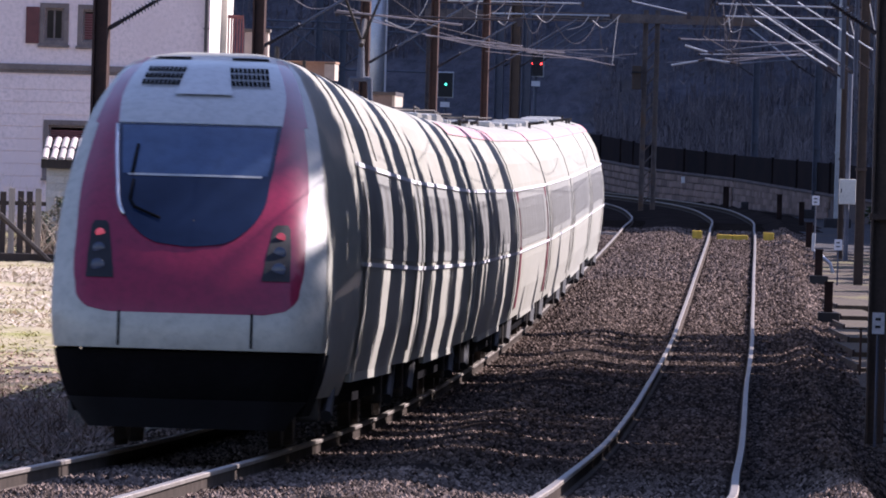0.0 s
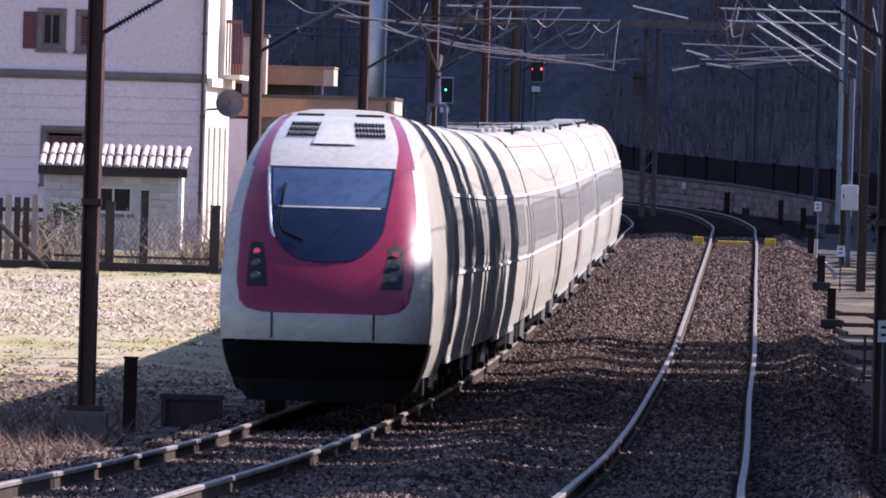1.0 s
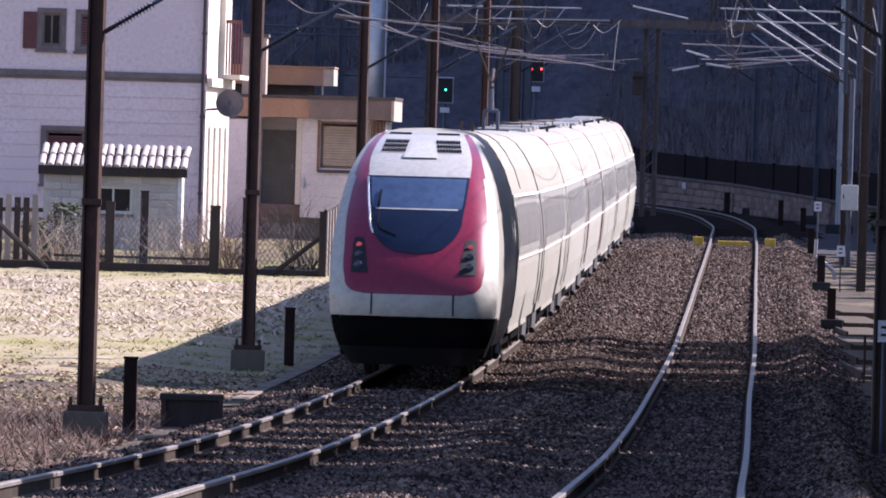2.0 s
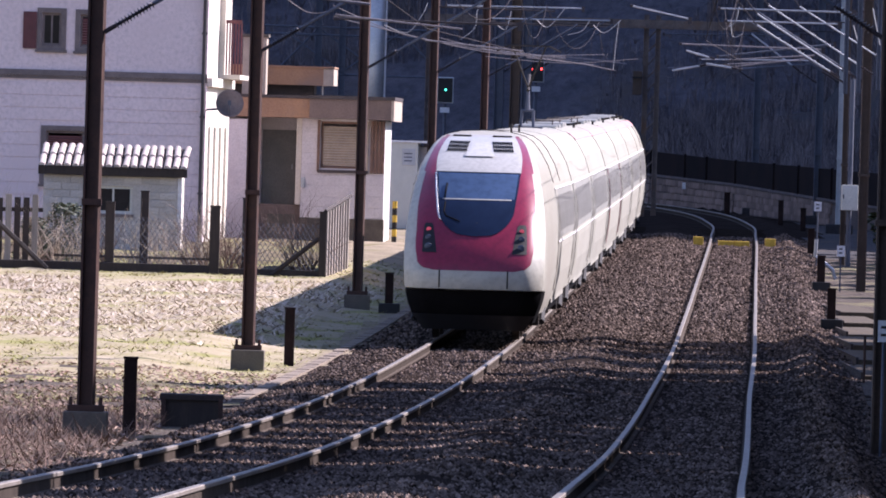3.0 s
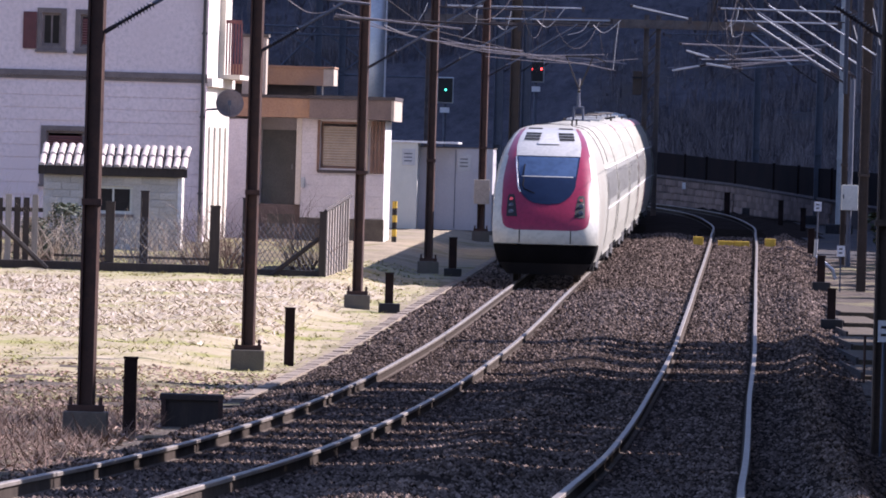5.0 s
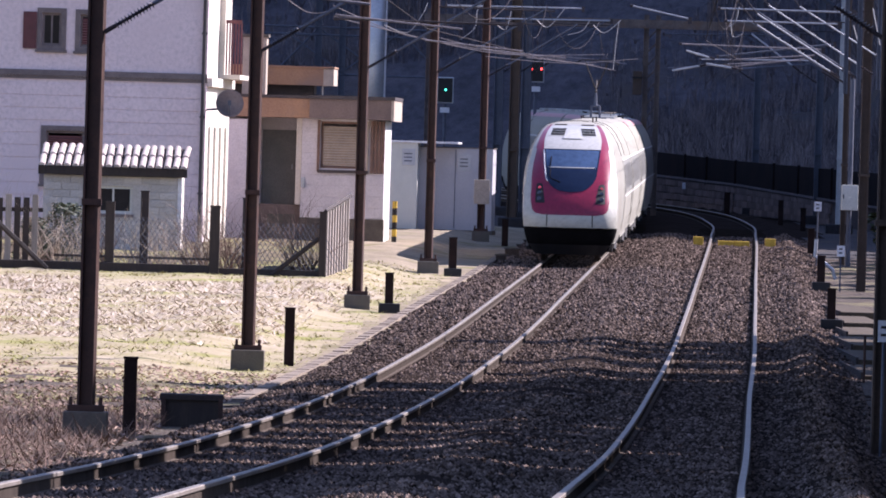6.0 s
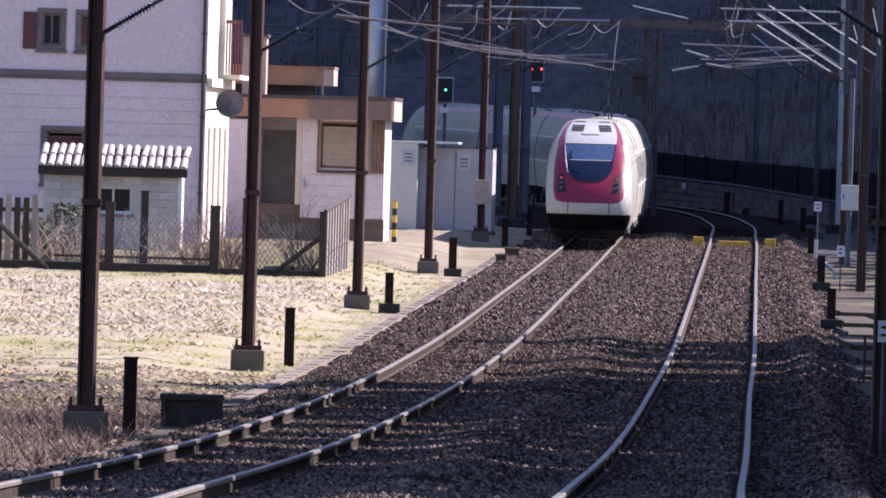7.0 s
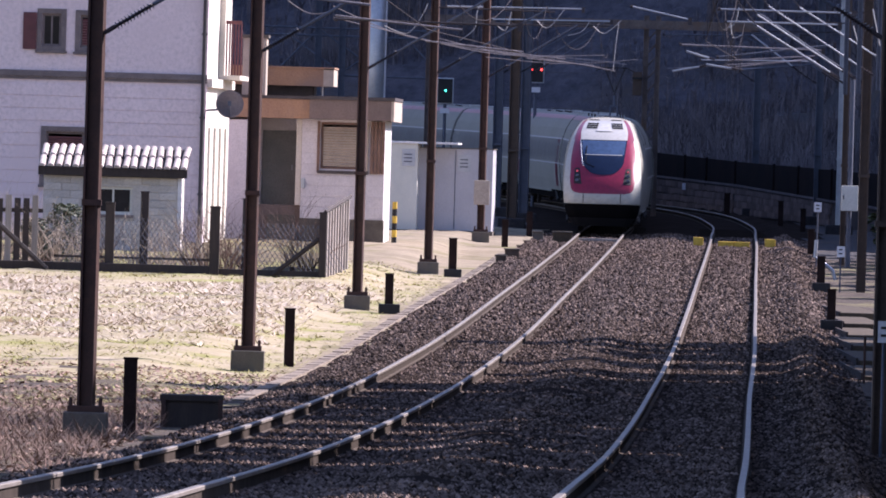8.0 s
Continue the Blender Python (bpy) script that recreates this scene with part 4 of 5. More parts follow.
def far_frame():
    """Blue-grey steel frames and poles in the shade behind the station."""
    thing = anchor("catenary_gantry", "blue-grey steel gantry in the shade behind the station", "gantry", at=(0, 520, 0))
    for x in (-6.0, -4.9, -0.6):
        part("leg", hbeam(bmesh.new(), x, 0, up(x, 520) - 0.3, 11.5, 0.3), M["galvdark"], thing)
    for z in (9.0, 9.35, 7.2):
        part("beam", rodded((-8.5, 0, z), (-0.6, 0, z - 0.05), 0.05), M["galvdark"], thing)
    for x0, z0, x1, z1 in ((-8.0, 7.2, -6.0, 9.3), (-6.0, 9.3, -3.2, 7.4), (-4.9, 7.3, -2.2, 9.2), (-2.2, 9.2, -0.6, 7.6), (-7.4, 9.0, -4.9, 7.3)):
        part("brace", rodded((x0, 0, z0), (x1, 0, z1), 0.04), M["galvdark"], thing)


far_frame()


# ---------------------------------------------------------------- buildings
def pierced(x0, x1, y0, y1, z0, z1, holes):
    """A wall from x0 to x1 and y0 to y1 thick, with openings (x0, x1, z0, z1) right through it."""
    bm = bmesh.new()
    xs = sorted({x0, x1, *[h[0] for h in holes], *[h[1] for h in holes]})
    for a, b in zip(xs, xs[1:]):
        cuts = sorted([(h[2], h[3]) for h in holes if h[0] <= a + 1e-6 and h[1] >= b - 1e-6])
        z = z0
        for lo, hi in cuts + [(z1, z1)]:
            if lo > z + 1e-6:
                box(bm, a, b, y0, y1, z, lo)
            z = max(z, hi)
    bmesh.ops.remove_doubles(bm, verts=bm.verts, dist=0.0005)
    return bm


def window(house, x0, x1, z0, z1, y, frame_mat, sill=True, bars=1, closed=None):
    w = part("window", pierced(x0 + 0.002, x1 - 0.002, y + 0.08, y + 0.15, z0 + 0.002, z1 - 0.002, [(x0 + 0.07, x1 - 0.07, z0 + 0.07, z1 - 0.07)]), M[frame_mat], house)
    if closed:
        n = int((z1 - z0 - 0.16) / 0.075)
        for k in range(n):
            zz = z0 + 0.08 + k * 0.075
            part("slat", boxed(x0 + 0.07, x1 - 0.07, y + 0.05, y + 0.09, zz + 0.006, zz + 0.068, bevel=0.008), M[closed], w)
        return w
    part("pane", boxed(x0 + 0.06, x1 - 0.06, y + 0.10, y + 0.115, z0 + 0.06, z1 - 0.06), M["pane"], w)
    for k in range(bars):
        xm = x0 + (x1 - x0) * (k + 1) / (bars + 1)
        part("bar", boxed(xm - 0.025, xm + 0.025, y + 0.07, y + 0.12, z0 + 0.06, z1 - 0.06), M[frame_mat], w)
    return w


def surround(house, x0, x1, z0, z1, y):
    s = part("window_surround", pierced(x0 - 0.14, x1 + 0.14, y - 0.03, y, z0 - 0.14, z1 + 0.14, [(x0, x1, z0, z1)]), M["ledge"], house, "grey stone window surround")
    part("sill", boxed(x0 - 0.18, x1 + 0.18, y - 0.10, y - 0.03, z0 - 0.20, z0 - 0.12, bevel=0.01), M["ledge"], s)


def build_house():
    house = anchor("house", "pink rendered two-storey house with red shutters and a grey string course", "house")
    corner = Matrix.Translation((-6.93, 325.0, 0))
    house.matrix_basis = corner @ pose(0, 0, 0, 0, 0, -2.6) @ corner.inverted()
    x0, x1, y, z0, z1 = -20.0, -6.93, 325.0, 0.55, 9.6
    w1, w2, w3 = (-11.72, -11.16, 6.36, 7.30), (-10.62, -10.06, 6.34, 7.28), (-11.52, -10.42, 2.50, 3.92)
    part("wall", pierced(x0, x1, y, y + 0.4, z0, z1, [w1, w2, w3]), M["pink"], house, "pink rendered front wall")
    part("side_wall", boxed(x1 - 0.4, x1, y + 0.403, y + 10.4, z0, z1), M["cream"], house, "pale side wall in the sun")
    part("side_wall", boxed(x0, x0 + 0.4, y + 0.403, y + 10.4, z0, z1), M["pink"], house)
    part("back_wall", boxed(x0 + 0.403, x1 - 0.403, y + 10.0, y + 10.4, z0, z1), M["pink"], house)
    part("floor", boxed(x0 + 0.403, x1 - 0.403, y + 0.403, y + 9.997, 5.2, 5.5), M["darkwood"], house)
    roof = bmesh.new()
    box(roof, x0 - 0.6, x1 + 0.6, y - 0.6, y + 11, z1, z1 + 0.2)
    v = [roof.verts.new(p) for p in ((x0 - 0.6, y - 0.6, z1 + 0.2), (x1 + 0.6, y - 0.6, z1 + 0.2), (x1 + 0.6, y + 11, z1 + 0.2), (x0 - 0.6, y + 11, z1 + 0.2), (x0 + 4, y + 5, z1 + 3.4), (x1 - 4, y + 5, z1 + 3.4))]
    for f in ((0, 1, 5, 4), (1, 2, 5), (2, 3, 4, 5), (3, 0, 4)):
        roof.faces.new([v[i] for i in f])
    part("roof", roof, M["tile"], house, "hipped tile roof")
    part("string_course", boxed(x0, x1 + 0.02, y - 0.09, y - 0.002, 5.48, 5.66, bevel=0.02), M["ledge"], house, "weathered grey string course")
    part("string_course_lip", boxed(x0, x1 + 0.02, y - 0.05, y - 0.002, 5.40, 5.476), M["ledge"], house)
    # rendered bands of the ground floor, a joint between each
    z, k = 0.62, 0
    while z < 5.3:
        h = 0.36
        spans = [(x0, x1)]
        if z + h > w3[2] - 0.2 and z < w3[3] + 0.16:
            spans = [(x0, w3[0] - 0.16), (w3[1] + 0.16, x1)]
        for a, b in spans:
            part("band", boxed(a, b, y - 0.022, y - 0.002, z, min(z + h - 0.022, 5.38), bevel=0.006), M["pink"], house)
        z += h
    for w, closed in ((w1, None), (w2, "shutter"), (w3, "shutter")):
        surround(house, *w, y - (0.022 if w is w3 else 0.0))
        window(house, *w, y, "ledge", closed=closed)
    sh = part("shutter", boxed(-12.26, -11.87, y - 0.06, y - 0.02, 6.26, 7.32, bevel=0.008), M["shutter"], house, "open dark red shutter")
    for k in range(11):
        part("louvre", boxed(-12.21, -11.92, y - 0.075, y - 0.062, 6.33 + k * 0.088, 6.38 + k * 0.088), M["shutter"], sh)
    part("downpipe", hose(bmesh.new(), [(-7.02, y - 0.09, 0.8), (-7.02, y - 0.09, 9.5)], 0.055, 10), M["roofedge"], house, "dark downpipe at the corner")
    for zz in (2.2, 4.4, 6.8):
        part("pipe_clip", boxed(-7.1, -6.94, y - 0.12, y - 0.03, zz, zz + 0.05), M["roofedge"], house)
    # sunny side bay with a balcony on it
    for k in range(4):
        part("pilaster", boxed(x1 + 0.002, x1 + 0.07, y + 1.2 + k * 2.4, y + 1.7 + k * 2.4, 1.0, 4.15), M["cream"], house, "sunlit pilaster")
    part("side_cornice", boxed(x1 + 0.002, x1 + 0.16, y + 0.1, y + 10.3, 5.30, 5.56, bevel=0.02), M["cream"], house)
    part("balcony_slab", boxed(x1 + 0.003, -6.30, y + 5.0, y + 9.1, 5.57, 5.70), M["cream"], house)
    rail = part("balcony_rail", boxed(-6.74, -6.28, y + 5.0, y + 5.06, 7.20, 7.30), M["shutter"], house, "red-brown balcony railing")
    for k in range(6):
        part("baluster", boxed(-6.73 + k * 0.085, -6.685 + k * 0.085, y + 5.0, y + 5.05, 5.704, 7.20), M["shutter"], rail)
    part("balcony_post", boxed(x1 + 0.004, -6.76, y + 5.0, y + 5.1, 5.704, 8.4), M["cream"], house)


build_house()


def build_shed():
    shed = anchor("shed", "small pale block shed with a weathered pantile roof", "shed", at=(-9.05, 308.0, 0))
    hw, z0, z1 = 1.88, 0.62, 2.74
    hole = (-0.50, 0.55, 1.68, 2.42)
    part("wall", pierced(-hw, hw, 0.012, 0.2, z0, z1, [hole]), M["block"], shed)
    part("side_wall", boxed(hw - 0.2, hw, 0.203, 3.0, z0, 2.95), M["cream"], shed)
    part("side_wall", boxed(-hw, -hw + 0.2, 0.203, 3.0, z0, 2.95), M["block"], shed)
    part("back_wall", boxed(-hw, hw, 3.003, 3.2, z0, 3.1), M["block"], shed)
    part("quoin", boxed(hw - 0.10, hw + 0.012, -0.02, 0.1, z0, z1), M["plate"], shed, "bright white corner strip")
    window(shed, *hole, 0.0, "cabinet", bars=1)
    part("window_sill", boxed(-0.56, 0.6, -0.06, 0.0, 1.58, 1.66), M["ledge"], shed)
    part("fascia", boxed(-hw - 0.15, hw + 0.15, -0.22, -0.14, 2.70, 2.92, bevel=0.01), M["darkwood"], shed, "dark timber fascia")
    deck = boxed(-hw - 0.15, hw + 0.15, -0.2, 3.4, -0.02, 0.03)
    tilt = math.atan2(0.55, 3.5)
    bmesh.ops.transform(deck, matrix=Matrix.Translation((0, 0, 2.92)) @ pose(0, 0, 0, math.degrees(tilt), 0, 0), verts=deck.verts)
    roof = part("roof_deck", deck, M["darkwood"], shed)
    # pantiles: half-round, three overlapping courses
    bm = bmesh.new()
    n = 8
    for y0, y1 in ((0.0, 1.85),):
        ring = []
        for j, y in enumerate((y0, y1)):
            ring.append([bm.verts.new((0.088 * math.cos(math.pi * i / n), y, 0.075 * math.sin(math.pi * i / n) + (0.03 if j == 0 else 0))) for i in range(n + 1)])
        for i in range(n):
            bm.faces.new((ring[0][i], ring[0][i + 1], ring[1][i + 1], ring[1][i]))
        bm.faces.new(ring[0])
    me = finish(bm, "tile", M["tile"])
    for c in range(18):
        for r in range(2):
            t = new("tile", me)
            t.parent = roof
            t.matrix_basis = Matrix.Translation((-1.93 + c * 0.227, 0, 2.955)) @ pose(0, 0, 0, math.degrees(tilt), 0, 0) @ Matrix.Translation((0, -0.27 + r * 1.8, r * 0.02)) @ pose(0, 0, 0, 0, 0, random.uniform(-1.2, 1.2))
    # block courses
    bm = boxed(-0.235, 0.235, -0.012, 0.010, -0.095, 0.095, bevel=0.006)
    me = finish(bm, "block", M["block"])
    for r in range(10):
        for c in range(8):
            x = -hw + 0.25 + c * 0.485 + (0.24 if r % 2 else 0)
            z = 0.75 + r * 0.205
            if x + 0.24 > hw - 0.1 or (hole[0] - 0.25 < x < hole[1] + 0.25 and hole[2] - 0.15 < z < hole[3] + 0.1):
                continue
            b = new("block", me)
            b.parent = shed
            b.location = (x, 0.0, z)


build_shed()


def build_station():
    st = anchor("station_building", "small pale station building with flat overhanging orange-brown roofs", "building", at=(-0.05, 322.0, 0), rz=-2.0)
    st.matrix_basis = pose(-0.0525, 338.1, -0.17, 0, 0, -2.0) @ Matrix.Scale(1.05, 4)
    hole = (-3.52, -2.24, 3.06, 4.40)
    part("wall", pierced(-4.06, -1.69, 0.0, 0.3, 1.64, 4.47, [hole]), M["stationwhite"], st, "whitewashed front wall")
    part("plinth", boxed(-4.08, -1.67, -0.03, 0.3, 0.6, 1.638), M["concrete"], st, "grey plinth")
    for k in range(9):
        a, b = (-4.06, -1.69) if k < 4 else (-4.06, -3.62)
        part("course", boxed(a, b, -0.014, -0.002, 1.66 + k * 0.31, 1.66 + k * 0.31 + 0.285, bevel=0.004), M["stationwhite"], st)
    part("side_wall", boxed(-1.95, -1.69, 0.303, 4.2, 0.6, 4.47), M["cabinet"], st, "side wall in full sun")
    part("side_wall", boxed(-6.4, -6.1, 1.903, 4.2, 0.6, 4.47), M["stationwhite"], st)
    part("back_wall", boxed(-6.4, -1.69, 4.203, 4.5, 0.6, 4.47), M["stationwhite"], st)
    win = window(st, *hole, 0.0, "brownboard", closed="blind")
    part("blind_box", boxed(-3.60, -2.14, -0.09, -0.016, 2.93, 3.02), M["roofedge"], win)
    for a in (-3.62, -2.24):
        part("jamb", boxed(a, a + 0.08, -0.06, -0.016, 2.96, 4.42), M["brownboard" if a < -3 else "blind"], win)
    for k in range(4):
        part("corner_board", boxed(-2.10 + k * 0.105, -2.01 + k * 0.105, -0.08, -0.016, 2.95, 4.44, bevel=0.008), M["brownboard"], st)
    # porch: raised floor, recessed door, column
    part("porch_floor", boxed(-5.567, -4.063, 0.2, 1.597, 0.6, 2.0), M["fascia"], st, "dark stone terrace")
    door_hole = (-5.27, -4.28, 2.002, 4.13)
    part("porch_wall", pierced(-6.4, -4.063, 1.6, 1.9, 0.6, 4.47, [door_hole]), M["stationwhite"], st)
    door = part("door", boxed(-5.26, -4.29, 1.66, 1.72, 2.005, 4.12), M["greydoor"], st, "closed grey door")
    part("door_handle", rodded((-4.40, 1.63, 3.0), (-4.40, 1.63, 3.15), 0.015), M["galv"], door)
    part("door_panel", boxed(-5.12, -4.46, 1.645, 1.658, 2.2, 3.95), M["greydoor"], door)
    part("column", boxed(-4.22, -4.065, 0.05, 0.22, 2.003, 4.47, bevel=0.01), M["cream"], st, "cream column")
    part("wing_wall", boxed(-6.35, -5.57, -0.3, 1.597, 0.6, 4.40), M["stationwhite"], st)
    for k in range(5):
        part("step", boxed(-5.0, -4.2, -0.05 - 0.28 * k + 0.2, 0.197 - 0.28 * k + 0.2 - 0.2 + 0.2, 0.6, 1.72 - 0.26 * k), M["concrete"], st)
    # flat roofs
    r = part("front_roof", boxed(-3.83, -1.50, -0.9, 5.0, 4.473, 5.03), M["fascia"], st, "brown fascia of the flat roof")
    part("roof_edge", boxed(-3.86, -1.40, -0.95, 5.05, 5.033, 5.13), M["roofedge"], r)
    # the fascia's end is a paler tan: its sunlight is in the colour
    part("end_fascia", boxed(-1.498, -1.42, -0.9, 5.0, 4.45, 5.03), M["blind"], r, "fascia end, its sunlight put into a paler colour")
    r = part("porch_roof", boxed(-6.5, -3.833, -0.4, 5.0, 4.473, 5.02), M["roofslab"], st, "orange fascia of the porch roof")
    part("roof_edge", boxed(-6.5, -3.864, -0.44, 5.0, 5.023, 5.11), M["roofedge"], r)
    part("upper_wall", boxed(-6.6, -3.9, 3.2, 4.6, 5.113, 5.42), M["roofedge"], st)
    r = part("upper_roof", boxed(-6.7, -3.62, 2.6, 5.1, 5.423, 5.92), M["roofslab"], st, "orange fascia of the upper roof")
    # paler here too, for the sun on this end
    part("end_fascia", boxed(-3.618, -3.32, 2.6, 5.1, 5.43, 5.90), M["blind"], r, "fascia end, its sunlight put into a paler colour")
    part("roof_edge", boxed(-6.72, -3.30, 2.55, 5.15, 5.923, 5.97), M["roofslab"], r)
    part("roof_post", boxed(-3.66, -3.62, 2.8, 2.84, 5.113, 5.42), M["cream"], st)
    part("chimney", boxed(-5.88, -5.2, 1.2, 2.1, 5.113, 6.75, bevel=0.02), M["blind"], st, "square pale chimney stack")
    part("chimney_cap", boxed(-5.93, -5.15, 1.15, 2.15, 6.753, 6.84), M["concrete"], st)
    part("fixture", boxed(-4.05, -3.95, -0.12, -0.016, 2.5, 2.78), M["galv"], st)


build_station()


def build_dish():
    dish = anchor("satellite_dish", "round grey satellite dish seen from the front", "satellite dish", at=(-6.23, 324.2, 4.84))
    bm = bmesh.new()
    rings, seg = 7, 32
    grid = []
    for r in range(1, rings + 1):
        rad = 0.40 * r / rings
        grid.append([bm.verts.new((rad * math.cos(2 * math.pi * k / seg), -0.16 * (r / rings) ** 2, rad * math.sin(2 * math.pi * k / seg))) for k in range(seg)])
    c = bm.verts.new((0, 0, 0))
    for k in range(seg):
        bm.faces.new((c, grid[0][k], grid[0][(k + 1) % seg]))
    for g0, g1 in zip(grid, grid[1:]):
        for k in range(seg):
            bm.faces.new((g0[k], g1[k], g1[(k + 1) % seg], g0[(k + 1) % seg]))
    bmesh.ops.solidify(bm, geom=bm.faces[:], thickness=0.015)
    part("reflector", bm, M["dishgrey"], dish, smooth=True)
    part("feed_arm", hose(bmesh.new(), [(0, -0.05, -0.38), (0, -0.45, -0.12), (0, -0.5, 0.0)], 0.016), M["galvdark"], dish)
    part("feed_horn", boxed(-0.05, 0.05, -0.55, -0.45, -0.06, 0.08), M["galvdark"], dish)
    part("mast", hose(bmesh.new(), [(0, 0.05, 0.0), (-0.1, 0.25, -0.15), (-0.72, 1.0, -0.2)], 0.035), M["galvdark"], dish)


build_dish()


def build_cabinets():
    for x0, x1, y, z1, mat, lab in ((-2.05, -0.93, 379.0, 3.93, "cabinet", "pale green-white relay hut with a flat lid"), (-0.92, 1.60, 380.0, 3.80, "cabinetblue", "white relay hut with upright panel joints")):
        hut = anchor("relay_hut", lab, "hut", "relay huts", at=(0, y, 0), rz=-2.6)
        part("body", boxed(x0, x1, 0, 2.6, 0.75, z1, bevel=0.02), M[mat], hut)
        if x1 < 0:
            part("lid", boxed(x0 - 0.05, x1 + 1.35, -0.08, 2.7, z1 + 0.003, z1 + 0.07, bevel=0.015), M["plate"], hut, "thin pale lid overhanging the next hut")
        else:
            part("roof_edge", boxed(x0 - 0.02, x1 + 0.03, -0.02, 2.64, z1 + 0.002, z1 + 0.03), M["concrete"], hut)
        part("base", boxed(x0 - 0.04, x1 + 0.04, -0.05, 2.65, 0.6, 1.05), M["concrete"], hut)
        n = 0 if x1 < 0 else 1
        for k in range(1, n + 1):
            xx = x0 + (x1 - x0) * k / (n + 1)
            part("joint", boxed(xx - 0.012, xx + 0.012, -0.012, -0.002, 1.1, z1 - 0.05), M["galvdark"], hut)
        xs = x0 + (x1 - x0) * (0.72 if x1 < 0 else 0.62)
        sign = part("notice", boxed(xs - 0.22, xs + 0.22, -0.03, -0.013, z1 - 0.75, z1 - 0.2), M["galv"], hut, "grey notice with unreadable rows")
        for k in range(3):
            part("text_row", boxed(xs - 0.15, xs + 0.12, -0.036, -0.031, z1 - 0.62 + k * 0.12, z1 - 0.58 + k * 0.12), M["galvdark"], sign)


build_cabinets()


# ---------------------------------------------------------------- garden fence and shrubs
def build_fence():
    fence = anchor("garden_fence", "dark timber garden fence with wire mesh and a low beam", "fence", at=(0, 272.0, 0))
    part("low_beam", boxed(-14.0, -5.45, -0.1, 0.08, 0.3, 0.70, bevel=0.03), M["darkwood"], fence)
    part("low_beam", boxed(-5.45, -2.95, 0.0, 0.14, 0.40, 0.64, bevel=0.02), M["darkwood"], fence)
    part("middle_rail", boxed(-9.4, -5.5, 0.9, 1.0, 0.80, 0.86), M["darkwood"], fence)
    for x, y, z1, w in ((-5.50, 0, 2.10, 0.24), (-8.03, 0.1, 2.13, 0.22), (-7.28, 3.0, 2.4, 0.2), (-2.90, 0, 2.03, 0.17), (-4.78, 2.2, 2.3, 0.2), (-13.3, 0, 2.2, 0.2)):
        p = part("post", boxed(x - w / 2, x + w / 2, y - w / 2, y + w / 2, 0.2, z1, bevel=0.012), M["darkwood"], fence)
        part("post_cap", boxed(x - w / 2 - 0.01, x + w / 2 + 0.01, y - w / 2 - 0.01, y + w / 2 + 0.01, z1, z1 + 0.04), M["darkwood"], p)
    part("brace", hose(bmesh.new(), [(-4.12, 0.0, 0.5), (-2.98, 0.05, 1.42)], 0.065, 6), M["darkwood"], fence)
    part("brace", hose(bmesh.new(), [(-9.5, -0.3, 0.5), (-10.9, -0.1, 1.75)], 0.07, 6), M["darkwood"], fence)
    # picket stretch
    for k in range(10):
        x = -11.9 + k * 0.215
        part("picket", boxed(x, x + 0.15, 1.5, 1.55, 0.5, 2.22 + 0.05 * math.sin(k * 2.3), bevel=0.008), M["darkwood" if k % 3 else "greywood"], fence)
    part("picket_rail", boxed(-12.0, -9.7, 1.553, 1.61, 1.85, 1.95), M["darkwood"], fence)
    # boards running back towards the station yard
    for k in range(9):
        y = 0.4 + k * 1.7
        x = -2.84 + k * 0.048
        part("board", boxed(x, x + 0.05, y, y + 1.62, 0.42 + 0.012 * k, 2.05 + 0.035 * k, bevel=0.006), M["greywood"], fence)
    part("board_cap", hose(bmesh.new(), [(-2.85, 0.1, 2.08), (-2.38, 15.8, 2.42)], 0.05, 4), M["darkwood"], fence)
    # wire mesh
    bm = bmesh.new()
    for k in range(26):
        x = -5.3 + k * 0.12
        for s in (-1, 1):
            xb = x + s * 0.75
            if -5.4 < xb < -2.95:
                rod(bm, (x, 0.02, 0.62), (xb, 0.02, 1.75), 0.006, sides=4)
    for k in range(34):
        x = -9.3 + k * 0.115
        for s in (-1, 1):
            xb = x + s * 0.72
            if -9.4 < xb < -5.6:
                rod(bm, (x, 0.04, 0.70), (xb, 0.04, 1.80), 0.005, sides=4)
    m = part("wire_mesh", bm, M["galvdark"], fence, "thin diamond wire mesh")
    m["kind"] = "stuff"


build_fence()


def twigs(name, places, label, mat, seed, n, reach):
    """A bare winter shrub: forked thin stems from one root."""
    rng = random.Random(seed)
    for x, d, h in places:
        bm = bmesh.new()
        for _ in range(n):
            p = Vector((0, 0, 0))
            dirn = Vector((rng.uniform(-0.5, 0.5) * reach, rng.uniform(-0.4, 0.4), 1)).normalized()
            r = 0.014
            for seg in range(5):
                q = p + dirn * h * rng.uniform(0.16, 0.3)
                rod(bm, p, q, r, r * 0.75, sides=4)
                if rng.random() < 0.7:
                    side = (dirn + Vector((rng.uniform(-1, 1), rng.uniform(-0.5, 0.5), rng.uniform(-0.2, 0.5)))).normalized()
                    rod(bm, q, q + side * h * 0.22, r * 0.55, r * 0.25, sides=4)
                p, r = q, r * 0.72
                dirn = (dirn + Vector((rng.uniform(-0.45, 0.45), rng.uniform(-0.3, 0.3), rng.uniform(-0.25, 0.15)))).normalized()
        ob = whole(name, bm, M[mat], label, "shrub", "garden shrubs")
        ob.location = (x, d, up(x, d) - 0.05)


